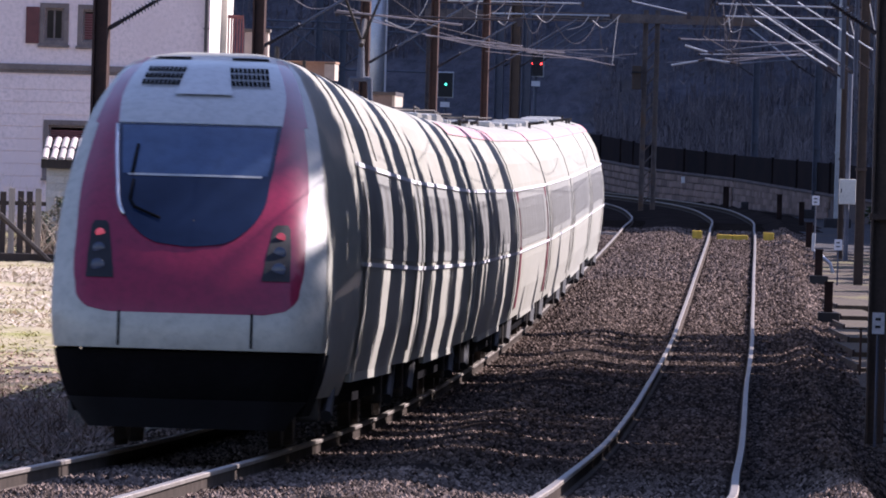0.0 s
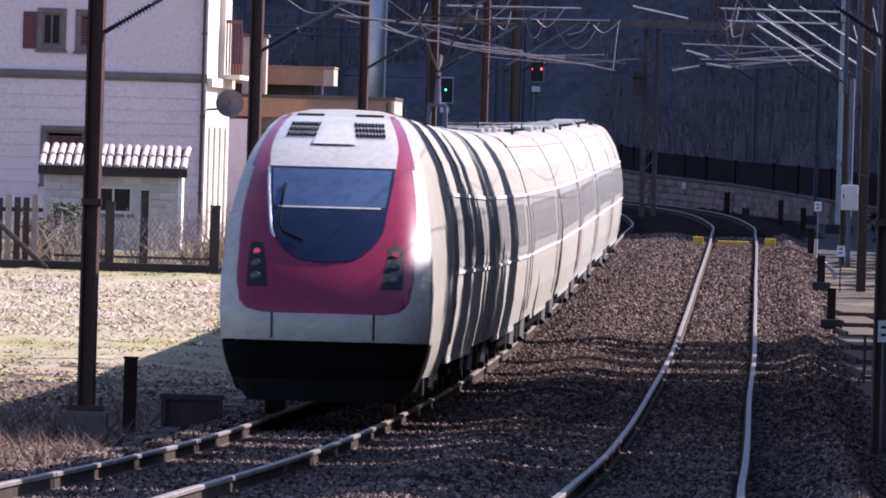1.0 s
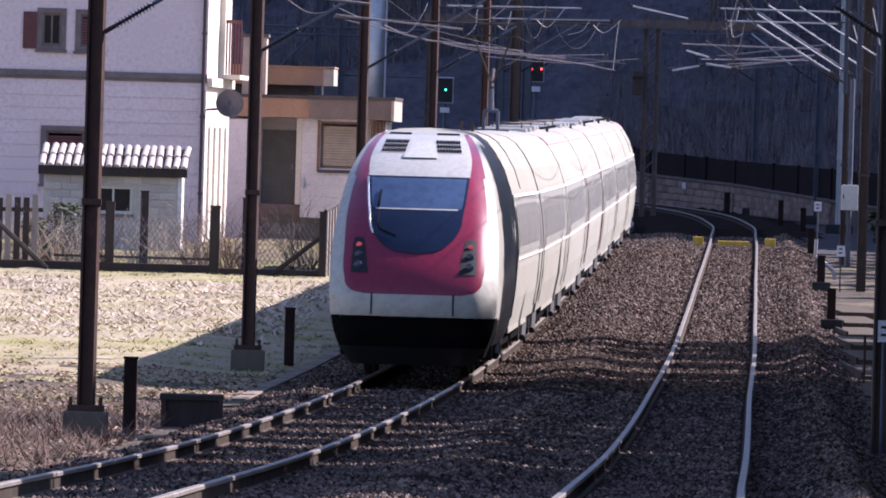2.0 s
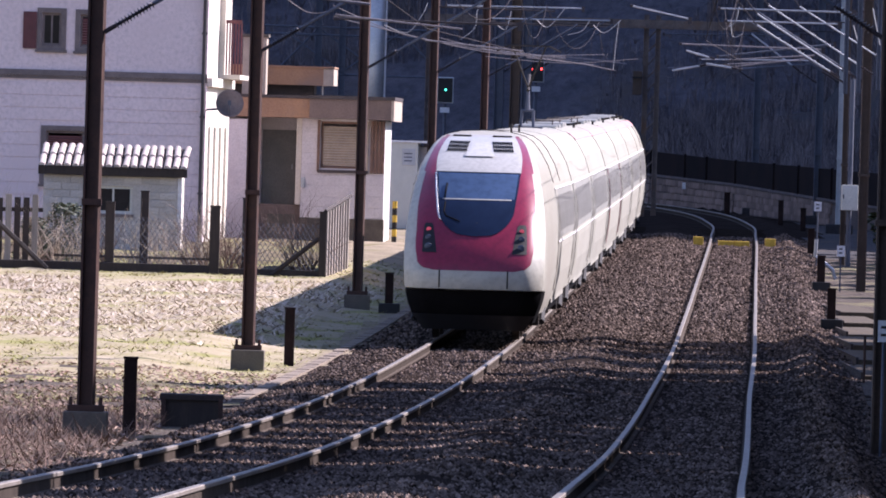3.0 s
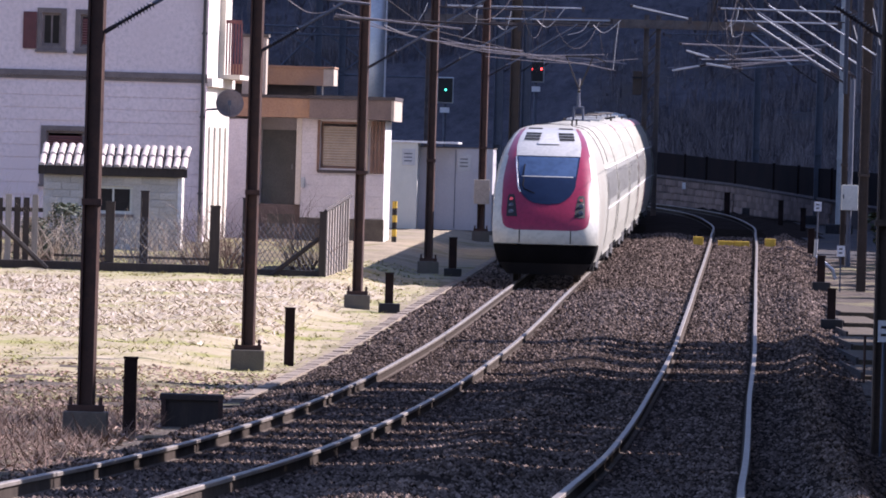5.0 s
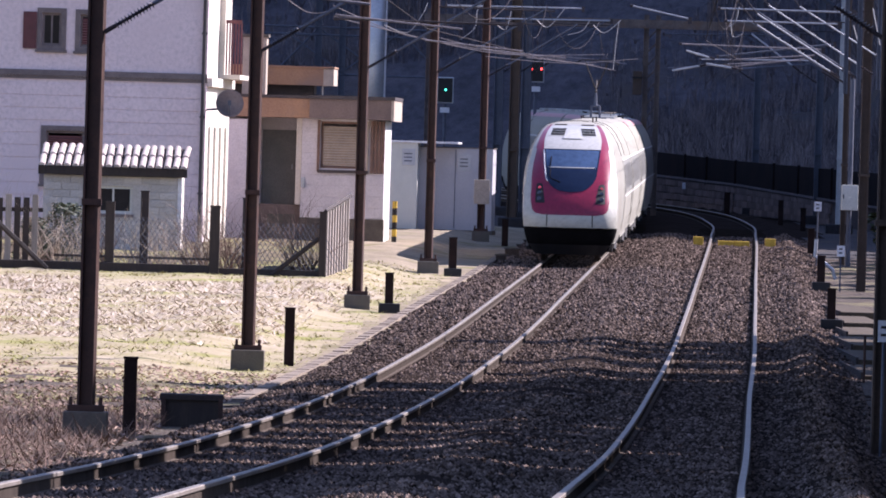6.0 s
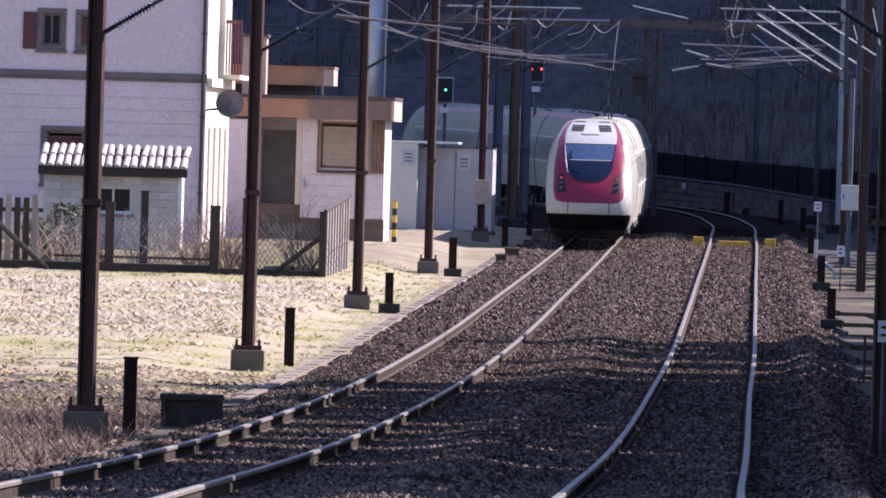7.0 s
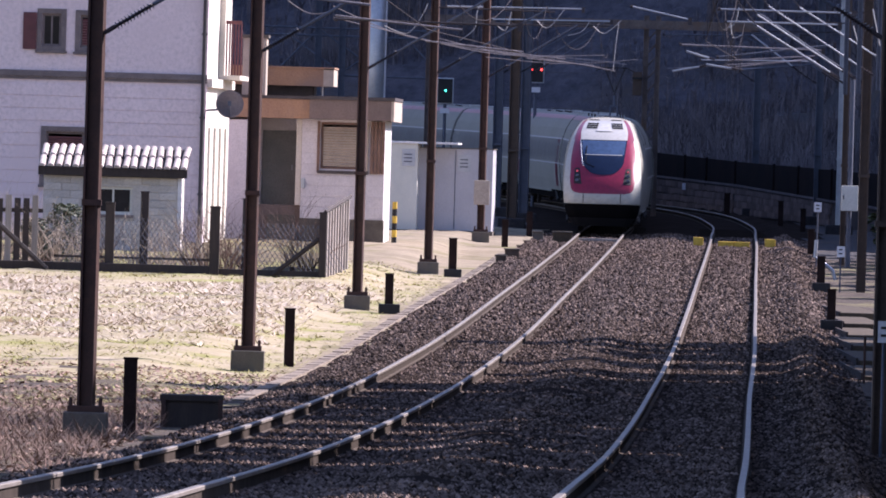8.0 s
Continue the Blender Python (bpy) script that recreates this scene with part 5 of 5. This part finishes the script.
twigs("bare_shrub", [(-10.2, 276, 1.7), (-9.4, 275, 1.4), (-7.5, 275, 1.3), (-6.9, 276, 1.3), (-6.2, 275.5, 1.6), (-5.9, 277, 1.4), (-8.6, 276.5, 1.2), (-11.3, 277, 2.0), (-6.6, 274.5, 1.0), (-8.9, 274, 1.2), (-9.9, 274, 1.5), (-7.2, 276, 1.1), (-10.7, 275, 1.3), (-12.3, 275, 1.6)],
      "leafless garden shrub of thin tan stems", "straw", 3, 16, 1.2)
twigs("bare_shrub", [(-5.15, 276, 1.6), (-4.9, 277, 1.5), (-3.4, 277, 1.6), (-3.25, 275, 1.3), (-3.7, 279, 1.5), (-5.75, 274, 1.7), (-5.25, 273.2, 1.4), (-8.2, 274.3, 1.1), (-9.7, 276, 1.3), (-6.1, 273.4, 1.2)], "leafless dark garden shrub by the fence", "bramble", 11, 16, 1.3)


def leafy_bush(x, d, r, h, seed):
    rng = np.random.default_rng(seed)
    n = 1400
    a, b, c = rng.uniform(0, 2 * math.pi, n), rng.uniform(0, 1, n) ** 0.6, rng.uniform(0, 1, n)
    pts = np.stack([r * b * np.cos(a) * np.sqrt(1 - c * c * 0.8), 0.7 * r * b * np.sin(a), h * c], -1)
    leaf = ([(-1, 0, 0), (1, 0, 0.3), (0, 1, 1)], [(0, 1, 2)])
    ob = scatter("evergreen_bush", M["bushgreen"], pts, np.full((n, 3), 0.06), leaf, "grey-green evergreen bush beside the shed", "bush")
    del ob["kind"]
    ob.location = (x, d, up(x, d))


M["bushgreen"] = material("bush_leaves", (0.10, 0.12, 0.075), (0.07, 0.085, 0.05), 0.7, scale=2, fine=10, island=0.4, bump=0)
leafy_bush(-9.35, 280, 0.75, 1.5, 4)
leafy_bush(-10.2, 281, 0.55, 1.1, 6)


def far_woods():
    """Bare trunks and brush up the slope, too many to count."""
    rng = np.random.default_rng(21)
    n = 36000
    d = 628 + 130 * rng.uniform(0, 1, n) ** 1.3
    x = rng.uniform(-38, 42, n)
    clump = np.array([noise.noise((p * 0.12, q * 0.05, 1.0)) for p, q in zip(x, d)])
    n2 = 9000
    x = np.concatenate((x, rng.uniform(19, 36, n2)))
    d = np.concatenate((d, rng.uniform(470, 630, n2)))
    n3 = 9000
    x = np.concatenate((x, rng.uniform(8, 23, n3)))
    d = np.concatenate((d, rng.uniform(520, 632, n3)))
    clump = np.array([noise.noise((p * 0.12, q * 0.05, 1.0)) for p, q in zip(x, d)])
    keep = (clump > -0.25) & (x > line_b(d) + 5)
    x, d, clump = x[keep], d[keep], clump[keep]
    h = rng.uniform(1.0, 5.5, len(x)) * (1 + 0.6 * clump) * np.where(d < 634, 0.35, 1.0)
    pts = np.stack([x, d, land_z(x, d) - 0.3], -1)
    stem = ([(-1, 0, 0), (1, 0, 0), (0.4, 0.5, 1), (-6, 0, 0.75), (-0.2, 0, 0.35), (0.3, 0, 0.4), (7, 0, 0.9)], [(0, 1, 2), (4, 5, 3), (4, 5, 6)])
    scatter("far_woods", M["twig"], pts, np.stack([rng.uniform(0.02, 0.075, len(x)), np.full(len(x), 0.1), h], -1), stem, "bare winter trees on the shaded slope", "woods")


far_woods()


# ---------------------------------------------------------------- the train
PROFILE = [(1.20, 0.15), (1.31, 0.45), (1.39, 0.9), (1.43, 1.4), (1.43, 1.9), (1.385, 2.3), (1.305, 2.65), (1.195, 2.95), (1.04, 3.2), (0.90, 3.36), (0.75, 3.45), (0.55, 3.50), (0.30, 3.53), (0, 3.54)]
HALF = through_nodes([(z, x) for x, z in PROFILE])


def rise(z):
    """The roof stands a little higher than the drawn section above the window line."""
    return z + 0.085 * max(0.0, z - 2.6)


TIP = through_nodes([(0.15, 0.30), (0.45, 0.10), (0.7, 0.0), (1.05, 0.02), (1.35, 0.16), (1.7, 0.42), (2.1, 0.80), (2.5, 1.30), (2.82, 1.80), (3.1, 2.4), (3.3, 3.0), (3.42, 3.6), (3.49, 4.4), (3.53, 5.3), (3.54, 6.0)])
NOSE = 6.2
NOSE_WIDTH = through_nodes([(0.0, 0.99), (0.85, 1.0), (1.3, 0.975), (1.75, 0.945), (2.5, 0.925), (3.1, 0.945), (3.5, 0.97), (3.6, 0.97)])


def nose_point(u, z, lift=0.0):
    """A point of the rounded end: u from -1 to 1 across, z up. The face turns into the side towards u = 1."""
    a = abs(u)
    k = float(NOSE_WIDTH(z))
    half = float(HALF(z)) * (k + (1 - k) * min(1, a) ** 14)
    tip = float(TIP(z))
    y = tip + 0.26 * a ** 2 + max(0.0, a - 0.65) ** 2 * 3.0
    if a > 0.93:
        w = ((a - 0.93) / 0.07) ** 1.4
        y = y + (NOSE - y) * w
    return Vector((u * half, min(y, NOSE) - lift, rise(z) + lift * 0.25))


def u_at(x, z):
    """The u at which the face lies x from the middle."""
    half = float(HALF(z)) * float(NOSE_WIDTH(z))
    return max(-0.985, min(0.985, x / half))


def patch(rows, lift, cols=22):
    """A piece of the face between two sides, row by row: (z, x from, x to)."""
    bm = bmesh.new()
    grid = []
    for z, x0, x1 in rows:
        grid.append([bm.verts.new(nose_point(u_at(x0 + (x1 - x0) * i / cols, z), z, lift)) for i in range(cols + 1)])
    for r0, r1 in zip(grid, grid[1:]):
        for i in range(cols):
            bm.faces.new((r0[i], r0[i + 1], r1[i + 1], r1[i]))
    return bm


def rows_of(z0, z1, n, left, right):
    return [(z0 + (z1 - z0) * i / n, left(z0 + (z1 - z0) * i / n), right(z0 + (z1 - z0) * i / n)) for i in range(n + 1)]


red_edge = through_nodes([(1.03, 0.74), (1.06, 0.90), (1.13, 1.01), (1.3, 1.07), (1.8, 1.09), (2.3, 1.075), (2.6, 1.03), (2.9, 0.96), (3.1, 0.89), (3.3, 0.79), (3.42, 0.69)])
glass_edge = through_nodes([(1.66, 0.05), (1.68, 0.25), (1.73, 0.40), (1.82, 0.53), (1.98, 0.655), (2.3, 0.725), (2.82, 0.785)])
hood_edge = through_nodes([(2.82, 0.79), (3.1, 0.785), (3.3, 0.71), (3.45, 0.61)])


def add_nose(car, flip, length, lit):
    """The cab end with red face, windscreen, lamps and bumper. flip: at the car's far end."""
    m = Matrix.Translation((0, length, 0)) @ pose(0, 0, 0, 0, 0, 180) if flip else Matrix()

    def fit(name, bm, mat, label="", smooth=True, parent=None):
        bmesh.ops.transform(bm, matrix=m, verts=bm.verts)
        ob = part(name, bm, M[mat], parent or car, label, smooth)
        return ob

    # shell
    us = np.concatenate((np.linspace(-1, -0.92, 13)[:-1], np.linspace(-0.92, 0.92, 41), np.linspace(0.92, 1, 13)[1:]))
    zs = np.concatenate((np.linspace(0.69, 3.2, 40), np.linspace(3.2, 3.54, 18)[1:]))

    def sheet(zz, lift=0.0, keep=None, tuck=0.0):
        bm = bmesh.new()
        uu = us if keep is None else [u for u in us if keep(u)]
        grid = [[bm.verts.new(nose_point(u * (1 - tuck * (zz[-1] - z)), z, lift)) for u in uu] for z in zz]
        for r0, r1 in zip(grid, grid[1:]):
            for i in range(len(uu) - 1):
                try:
                    bm.faces.new((r0[i], r0[i + 1], r1[i + 1], r1[i]))
                except ValueError:
                    pass
        bmesh.ops.remove_doubles(bm, verts=bm.verts, dist=0.001)
        return bm

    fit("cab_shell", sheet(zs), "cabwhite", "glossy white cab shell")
    fit("valance", sheet(np.linspace(0.10, 0.69, 12), -0.10, lambda u: abs(u) < 0.955), "skirt", "black valance under the bumper")
    fit("snow_plough", sheet(np.linspace(-0.06, 0.22, 9), -0.01, lambda u: abs(u) < 0.935, 0.35), "plough", "rounded dark grey plough under the valance")
    for k in (-1, 1):
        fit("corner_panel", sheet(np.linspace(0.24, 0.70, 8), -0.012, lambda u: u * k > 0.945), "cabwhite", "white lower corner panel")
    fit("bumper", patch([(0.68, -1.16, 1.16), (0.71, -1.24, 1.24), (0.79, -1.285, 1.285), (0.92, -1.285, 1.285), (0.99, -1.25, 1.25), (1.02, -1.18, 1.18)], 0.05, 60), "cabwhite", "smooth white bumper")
    for s in (-1, 1):
        fit("bumper_seam", patch([(z, s * 0.63 - 0.012, s * 0.63 + 0.012) for z in (0.70, 0.76, 0.82, 0.88, 0.94, 1.0, 1.03)], 0.058, 2), "hole")
    red = fit("red_face", patch(rows_of(1.03, 2.82, 44, lambda z: -float(red_edge(z)), lambda z: float(red_edge(z))), 0.008, 40), "red", "glossy crimson face panel")
    for s in (-1, 1):
        rr = rows_of(2.82, 3.45, 14, lambda z: float(hood_edge(z)), lambda z: float(red_edge(z)) + 0.03)
        fit("red_flank", patch([(z, s * a, s * max(a + 0.02, b)) for z, a, b in rr], 0.008, 6), "red")
    fit("hood", patch(rows_of(2.83, 3.47, 16, lambda z: -float(hood_edge(z)), lambda z: float(hood_edge(z))), 0.012), "silver", "pale grey hood above the windscreen")
    glass = fit("windscreen", patch(rows_of(1.66, 2.82, 40, lambda z: -float(glass_edge(z)), lambda z: float(glass_edge(z))), 0.02, 30), "glass", "dark blue-tinted windscreen with a rounded lower edge")
    fit("blind", patch(rows_of(2.35, 2.80, 8, lambda z: -float(glass_edge(z)) + 0.04, lambda z: float(glass_edge(z)) - 0.04), 0.024, 20), "blueblind", "grey-blue blind drawn halfway down", parent=glass)
    fit("sun_blind_edge", patch([(2.33, -0.64, 0.64), (2.35, -0.64, 0.64)], 0.028, 12), "silver", "pale blind edge across the windscreen", parent=glass)
    fit("centre_bar", patch([(1.9, 0.02, 0.035), (2.8, 0.02, 0.035)], 0.024, 1), "seam", parent=glass)
    # shiny tube added down one edge of the windscreen to catch the sun's glint
    trim = [nose_point(u_at(-float(glass_edge(z)) - 0.012, z), z, 0.03) for z in np.linspace(1.95, 2.8, 10)]
    fit("glass_trim", hose(bmesh.new(), trim, 0.017, 12), "chrome", "added shiny tube for the sun's glint on the windscreen edge", parent=glass)
    # wiper
    bm = bmesh.new()
    pts = [nose_point(u_at(x, z), z, 0.05) for x, z in ((-0.58, 2.28), (-0.60, 2.1), (-0.55, 2.02), (-0.3, 1.92))]
    hose(bm, pts, 0.014)
    hose(bm, [nose_point(u_at(-0.57, 2.62), 2.62, 0.05), nose_point(u_at(-0.6, 2.35), 2.35, 0.05)], 0.016)
    fit("wiper", bm, "skirt", "black wiper arm", parent=glass)
    # roof vents of many slots, and a raised block between
    for s in (-1, 1):
        vent = fit("vent", patch([(3.16, s * 0.23, s * 0.66), (3.37, s * 0.20, s * 0.62)], 0.016, 4), "silver", "slotted vent")
        bm = bmesh.new()
        for r in range(3):
            for k in range(9):
                z, x = 3.178 + r * 0.062, s * (0.258 - 0.018 * r + k * 0.042)
                q = patch([(z, x, x + s * 0.032), (z + 0.048, x - s * 0.014, x + s * 0.018)], 0.032, 1)
                me = bpy.data.meshes.new("slot")
                q.to_mesh(me)
                q.free()
                bm.from_mesh(me)
                bpy.data.meshes.remove(me)
        slots = fit("grille", bm, "hole", parent=vent)
        slots["kind"] = "stuff"
        fit("slit", patch([(3.43, s * 0.2, s * 0.56), (3.455, s * 0.2, s * 0.54)], 0.03, 4), "hole")
    fit("beacon_block", patch([(3.09, -0.27, 0.27), (3.11, -0.28, 0.28), (3.31, -0.17, 0.17), (3.33, -0.15, 0.15)], 0.05, 6), "hoodwhite", "raised white block over the windscreen")
    # lamp clusters
    for s in (-1, 1):
        cl = fit("lamp_housing", patch([(1.35, s * 0.70, s * 0.97), (1.6, s * 0.735, s * 0.965), (1.85, s * 0.78, s * 0.945), (1.89, s * 0.81, s * 0.92)], 0.016, 4), "black", "black slanted lamp cluster")
        for k, (z, r) in enumerate(((1.46, 0.068), (1.62, 0.062), (1.77, 0.046))):
            bm = bmesh.new()
            c = nose_point(u_at(s * 0.86, z), z, 0.022)
            bmesh.ops.create_uvsphere(bm, u_segments=14, v_segments=8, radius=r, matrix=Matrix.Translation(c) @ Matrix.Diagonal((1, 0.16, 1, 1)))
            fit("lamp", bm, "redlamp" if (k == 2 and lit) else "lens", "lit red tail lamp" if (k == 2 and lit) else "round grey lamp lens", parent=cl)


def loft(prof, y0, y1, mirror=True):
    bm = bmesh.new()
    ring = prof + [(-x, z) for x, z in reversed(prof[:-1])] if mirror else prof
    rows = [[bm.verts.new((x, y, rise(z))) for x, z in ring] for y in (y0, y1)]
    for i in range(len(ring) - 1):
        bm.faces.new((rows[0][i], rows[0][i + 1], rows[1][i + 1], rows[1][i]))
    for r in rows:
        bm.faces.new(r)
    return bm


def strip(s, z0, z1, y0, y1, lift):
    """A band on one side of the body, following its curve."""
    bm = bmesh.new()
    n = 4
    rows = []
    for i in range(n + 1):
        z = z0 + (z1 - z0) * i / n
        x = s * (float(HALF(z)) + lift)
        rows.append([bm.verts.new((x, y, rise(z))) for y in (y0, y1)])
    for a, b in zip(rows, rows[1:]):
        bm.faces.new((a[0], a[1], b[1], b[0]))
    return bm


def add_bogie(car, y):
    for s in (-1, 1):
        frame_ob = part("bogie_frame", boxed(s * 1.0 - 0.09, s * 1.0 + 0.09, y - 1.6, y + 1.6, 0.10, 0.44, bevel=0.04), M["wheel"], car, "dark bogie side frame")
        part("axle_box", boxed(s * 1.05 - 0.1, s * 1.05 + 0.12, y - 1.5, y - 1.15, 0.0, 0.44, bevel=0.03), M["wheel"], frame_ob)
        part("damper", rodded((s * 1.2, y - 0.4, 0.05), (s * 1.2, y + 0.7, 0.5), 0.06), M["seam"], frame_ob)
        for a in (-1.35, 1.35):
            bm = bmesh.new()
            bmesh.ops.create_cone(bm, cap_ends=True, segments=24, radius1=0.46, radius2=0.44, depth=0.13, matrix=Matrix.Translation((s * 0.75, y + a, 0.17)) @ pose(0, 0, 0, 0, 90, 0))
            part("wheel", bm, M["wheel"], car)


def train_car(index, length, tail, head):
    what = "white tilting train end car with a crimson face" if (tail or head) else "white tilting train coach with a dark window band"
    car = anchor("train_car", what, "train car", "coaches of the train")
    y0, y1 = (NOSE if tail else 0.36), (length - NOSE if head else length - 0.36)
    low = [p for p in PROFILE if p[1] >= 0.45]
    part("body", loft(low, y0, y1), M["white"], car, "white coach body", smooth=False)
    part("underframe", boxed(-1.15, 1.15, y0 + 0.2, y1 - 0.2, 0.12, 0.46), M["skirt"], car)
    if tail:
        add_nose(car, False, length, True)
    if head:
        add_nose(car, True, length, False)
    for s in (-1, 1):
        band = part("window_band", strip(s, 1.62, 2.52, y0 + 0.1, y1 - 0.1, 0.006), M["band"], car, "grey window band along the side")
        n = int((y1 - y0 - 4.4) / 1.9)
        for k in range(n):
            ya = y0 + 2.6 + k * 1.9
            part("pane", strip(s, 1.75, 2.42, ya, ya + 1.5, 0.012), M["trainpane"], band)
        for yd in (y0 + 0.9, y1 - 2.2):
            door = part("door", strip(s, 0.62, 2.58, yd, yd + 1.1, 0.014), M["red" if index == 3 else "white"], car, "sliding entrance door")
            part("door_pane", strip(s, 1.62, 2.4, yd + 0.25, yd + 0.85, 0.02), M["trainpane"], door)
        part("rub_rail", strip(s, 2.54, 2.585, y0 + 0.05, y1 - 0.05, 0.02), M["plate"], car, "thin pale moulding")
        part("lower_moulding", strip(s, 1.53, 1.575, y0 + 0.05, y1 - 0.05, 0.02), M["plate"], car, "thin pale moulding")
        if index > 1:
            part("roof_stripe", strip(s, 3.30, 3.45, y0 + 0.05, y1 - 0.05, 0.008), M["redroof"], car, "faded red stripe along the roof edge")
    # bellows and roof ribs
    if not tail:
        part("bellows", loft([(x * 0.985, z - 0.012) for x, z in low], -0.40, 0.40), M["seam"], car, "dark rubber gangway bellows")
    for yy in ([NOSE + 0.3, 13.4] if tail else ([13.4] if head else [])):
        part("roof_rib", loft([(x + 0.010, z + 0.010) for x, z in low if z > 2.58], yy, yy + 0.06), M["seam"], car, "dark roof joint")
        part("aerial", rodded((0.45, yy + 1.5, 3.5), (0.45, yy + 1.5, 3.74), 0.022), M["wheel"], car, "short roof aerial")
    rng = random.Random(index * 7 + 1)
    for k in range(5 if index > 1 else 0):
        yy = y0 + 2.5 + (y1 - y0 - 5) * k / 4
        w = rng.uniform(0.28, 0.5)
        part("roof_unit", boxed(-w, w, yy - 0.9, yy + 0.9, 3.54, 3.62 + rng.uniform(0.04, 0.08), bevel=0.03), M["silver"], car, "low grey roof equipment box")
        part("roof_fitting", rodded((rng.choice((-0.6, 0.6)), yy + 1.4, 3.48), (rng.choice((-0.6, 0.6)), yy + 1.4, 3.66), 0.03), M["wheel"], car)
    add_bogie(car, 4.6 if tail else 3.8)
    add_bogie(car, length - 3.8 if not head else length - 4.6)
    # lower side panels stand between the bogies
    for s in (-1, 1):
        part("side_skirt", boxed(s * 1.28 - 0.03, s * 1.28 + 0.03, (7.4 if tail else 6.2), length - 6.4, 0.36, 0.62), M["white"], car)
    if index == 1:
        add_pantograph(car, 18.0)
    if index in (2, 3):
        for k in range(4):
            yy = 4.5 + k * 4.6
            part("busbar", hose(bmesh.new(), [(0.35 * (-1) ** k, yy, 3.76), (0.35 * (-1) ** k, yy + 2.2, 3.74), (-0.35 * (-1) ** k, yy + 4.6, 3.76)], 0.014), M["wheel"], car)
            part("roof_insulator", insulator(bmesh.new(), (0.35 * (-1) ** k, yy, 3.56), (0.35 * (-1) ** k, yy, 3.78), 0.035, 4), M["insul"], car)
    return car


def add_pantograph(car, y):
    panto = part("pantograph", boxed(-0.35, 0.35, y - 0.4, y + 0.4, 3.56, 3.64), M["galvdark"], car, "raised grey pantograph on insulators")
    for x in (-0.14, 0.14):
        part("frame_leg", rodded((x, y, 3.6), (x * 0.9, y, 4.0), 0.035), M["galvdark"], panto)
    part("cross_tube", rodded((-0.14, y, 4.0), (0.14, y, 4.0), 0.035), M["galvdark"], panto)
    part("mount", rodded((0, y, 4.0), (0, y + 0.1, 4.5), 0.06, 0.03), M["galvdark"], panto)
    part("lower_arm", rodded((0, y, 4.45), (0, y + 1.0, 4.8), 0.035), M["wheel"], panto)
    for x in (-1, 1):
        part("upper_arm", rodded((0, y + 0.2, 4.5), (x * 0.38, y - 0.1, 5.45), 0.018), M["wheel"], panto)
    part("collector", hose(bmesh.new(), [(-0.72, y - 0.1, 5.32), (-0.45, y - 0.1, 5.45), (0.45, y - 0.1, 5.45), (0.72, y - 0.1, 5.32)], 0.022), M["wheel"], panto)


LENGTHS = (26.6, 25.4, 25.4, 25.4, 25.4, 25.4, 26.6)
CARS = [train_car(i, n, i == 0, i == 6) for i, n in enumerate(LENGTHS)]

FLOOR = 0.31  # the coaches are drawn from this height above the rail

# distance run along the first track
RUN_D = np.arange(60.0, 720.0, 0.5)
RUN_X, RUN_Z = line_a(RUN_D), rail_z(RUN_D)
RUN_S = np.concatenate(([0.0], np.cumsum(np.sqrt(np.diff(RUN_X) ** 2 + 0.25))))


def on_line(s):
    d = float(np.interp(s, RUN_S, RUN_D))
    return Vector((float(line_a(d)), d, float(rail_z(d)) + FLOOR))


START_D, SPEED = 104.8, 34.6


def motions():
    """The train runs away along the first track at a steady pace, each coach turning on its own two bogies."""
    first = float(np.interp(START_D, RUN_D, RUN_S))
    for i, car in enumerate(CARS):
        behind = sum(LENGTHS[:i])
        rows = []
        for k in range(33):
            t = k * SECONDS / 32
            s = first + SPEED * t + behind
            p, q = on_line(s + 4.2), on_line(s + LENGTHS[i] - 4.2)
            yaw, pitch = math.atan2(-(q.x - p.x), q.y - p.y), math.atan2(q.z - p.z, (q - p).to_2d().length)
            m = Matrix.Translation(p) @ Euler((pitch, 0, yaw)).to_matrix().to_4x4() @ Matrix.Translation((0, -4.2, 0))
            rows.append((t, m))
        walk(car, rows)


motions()
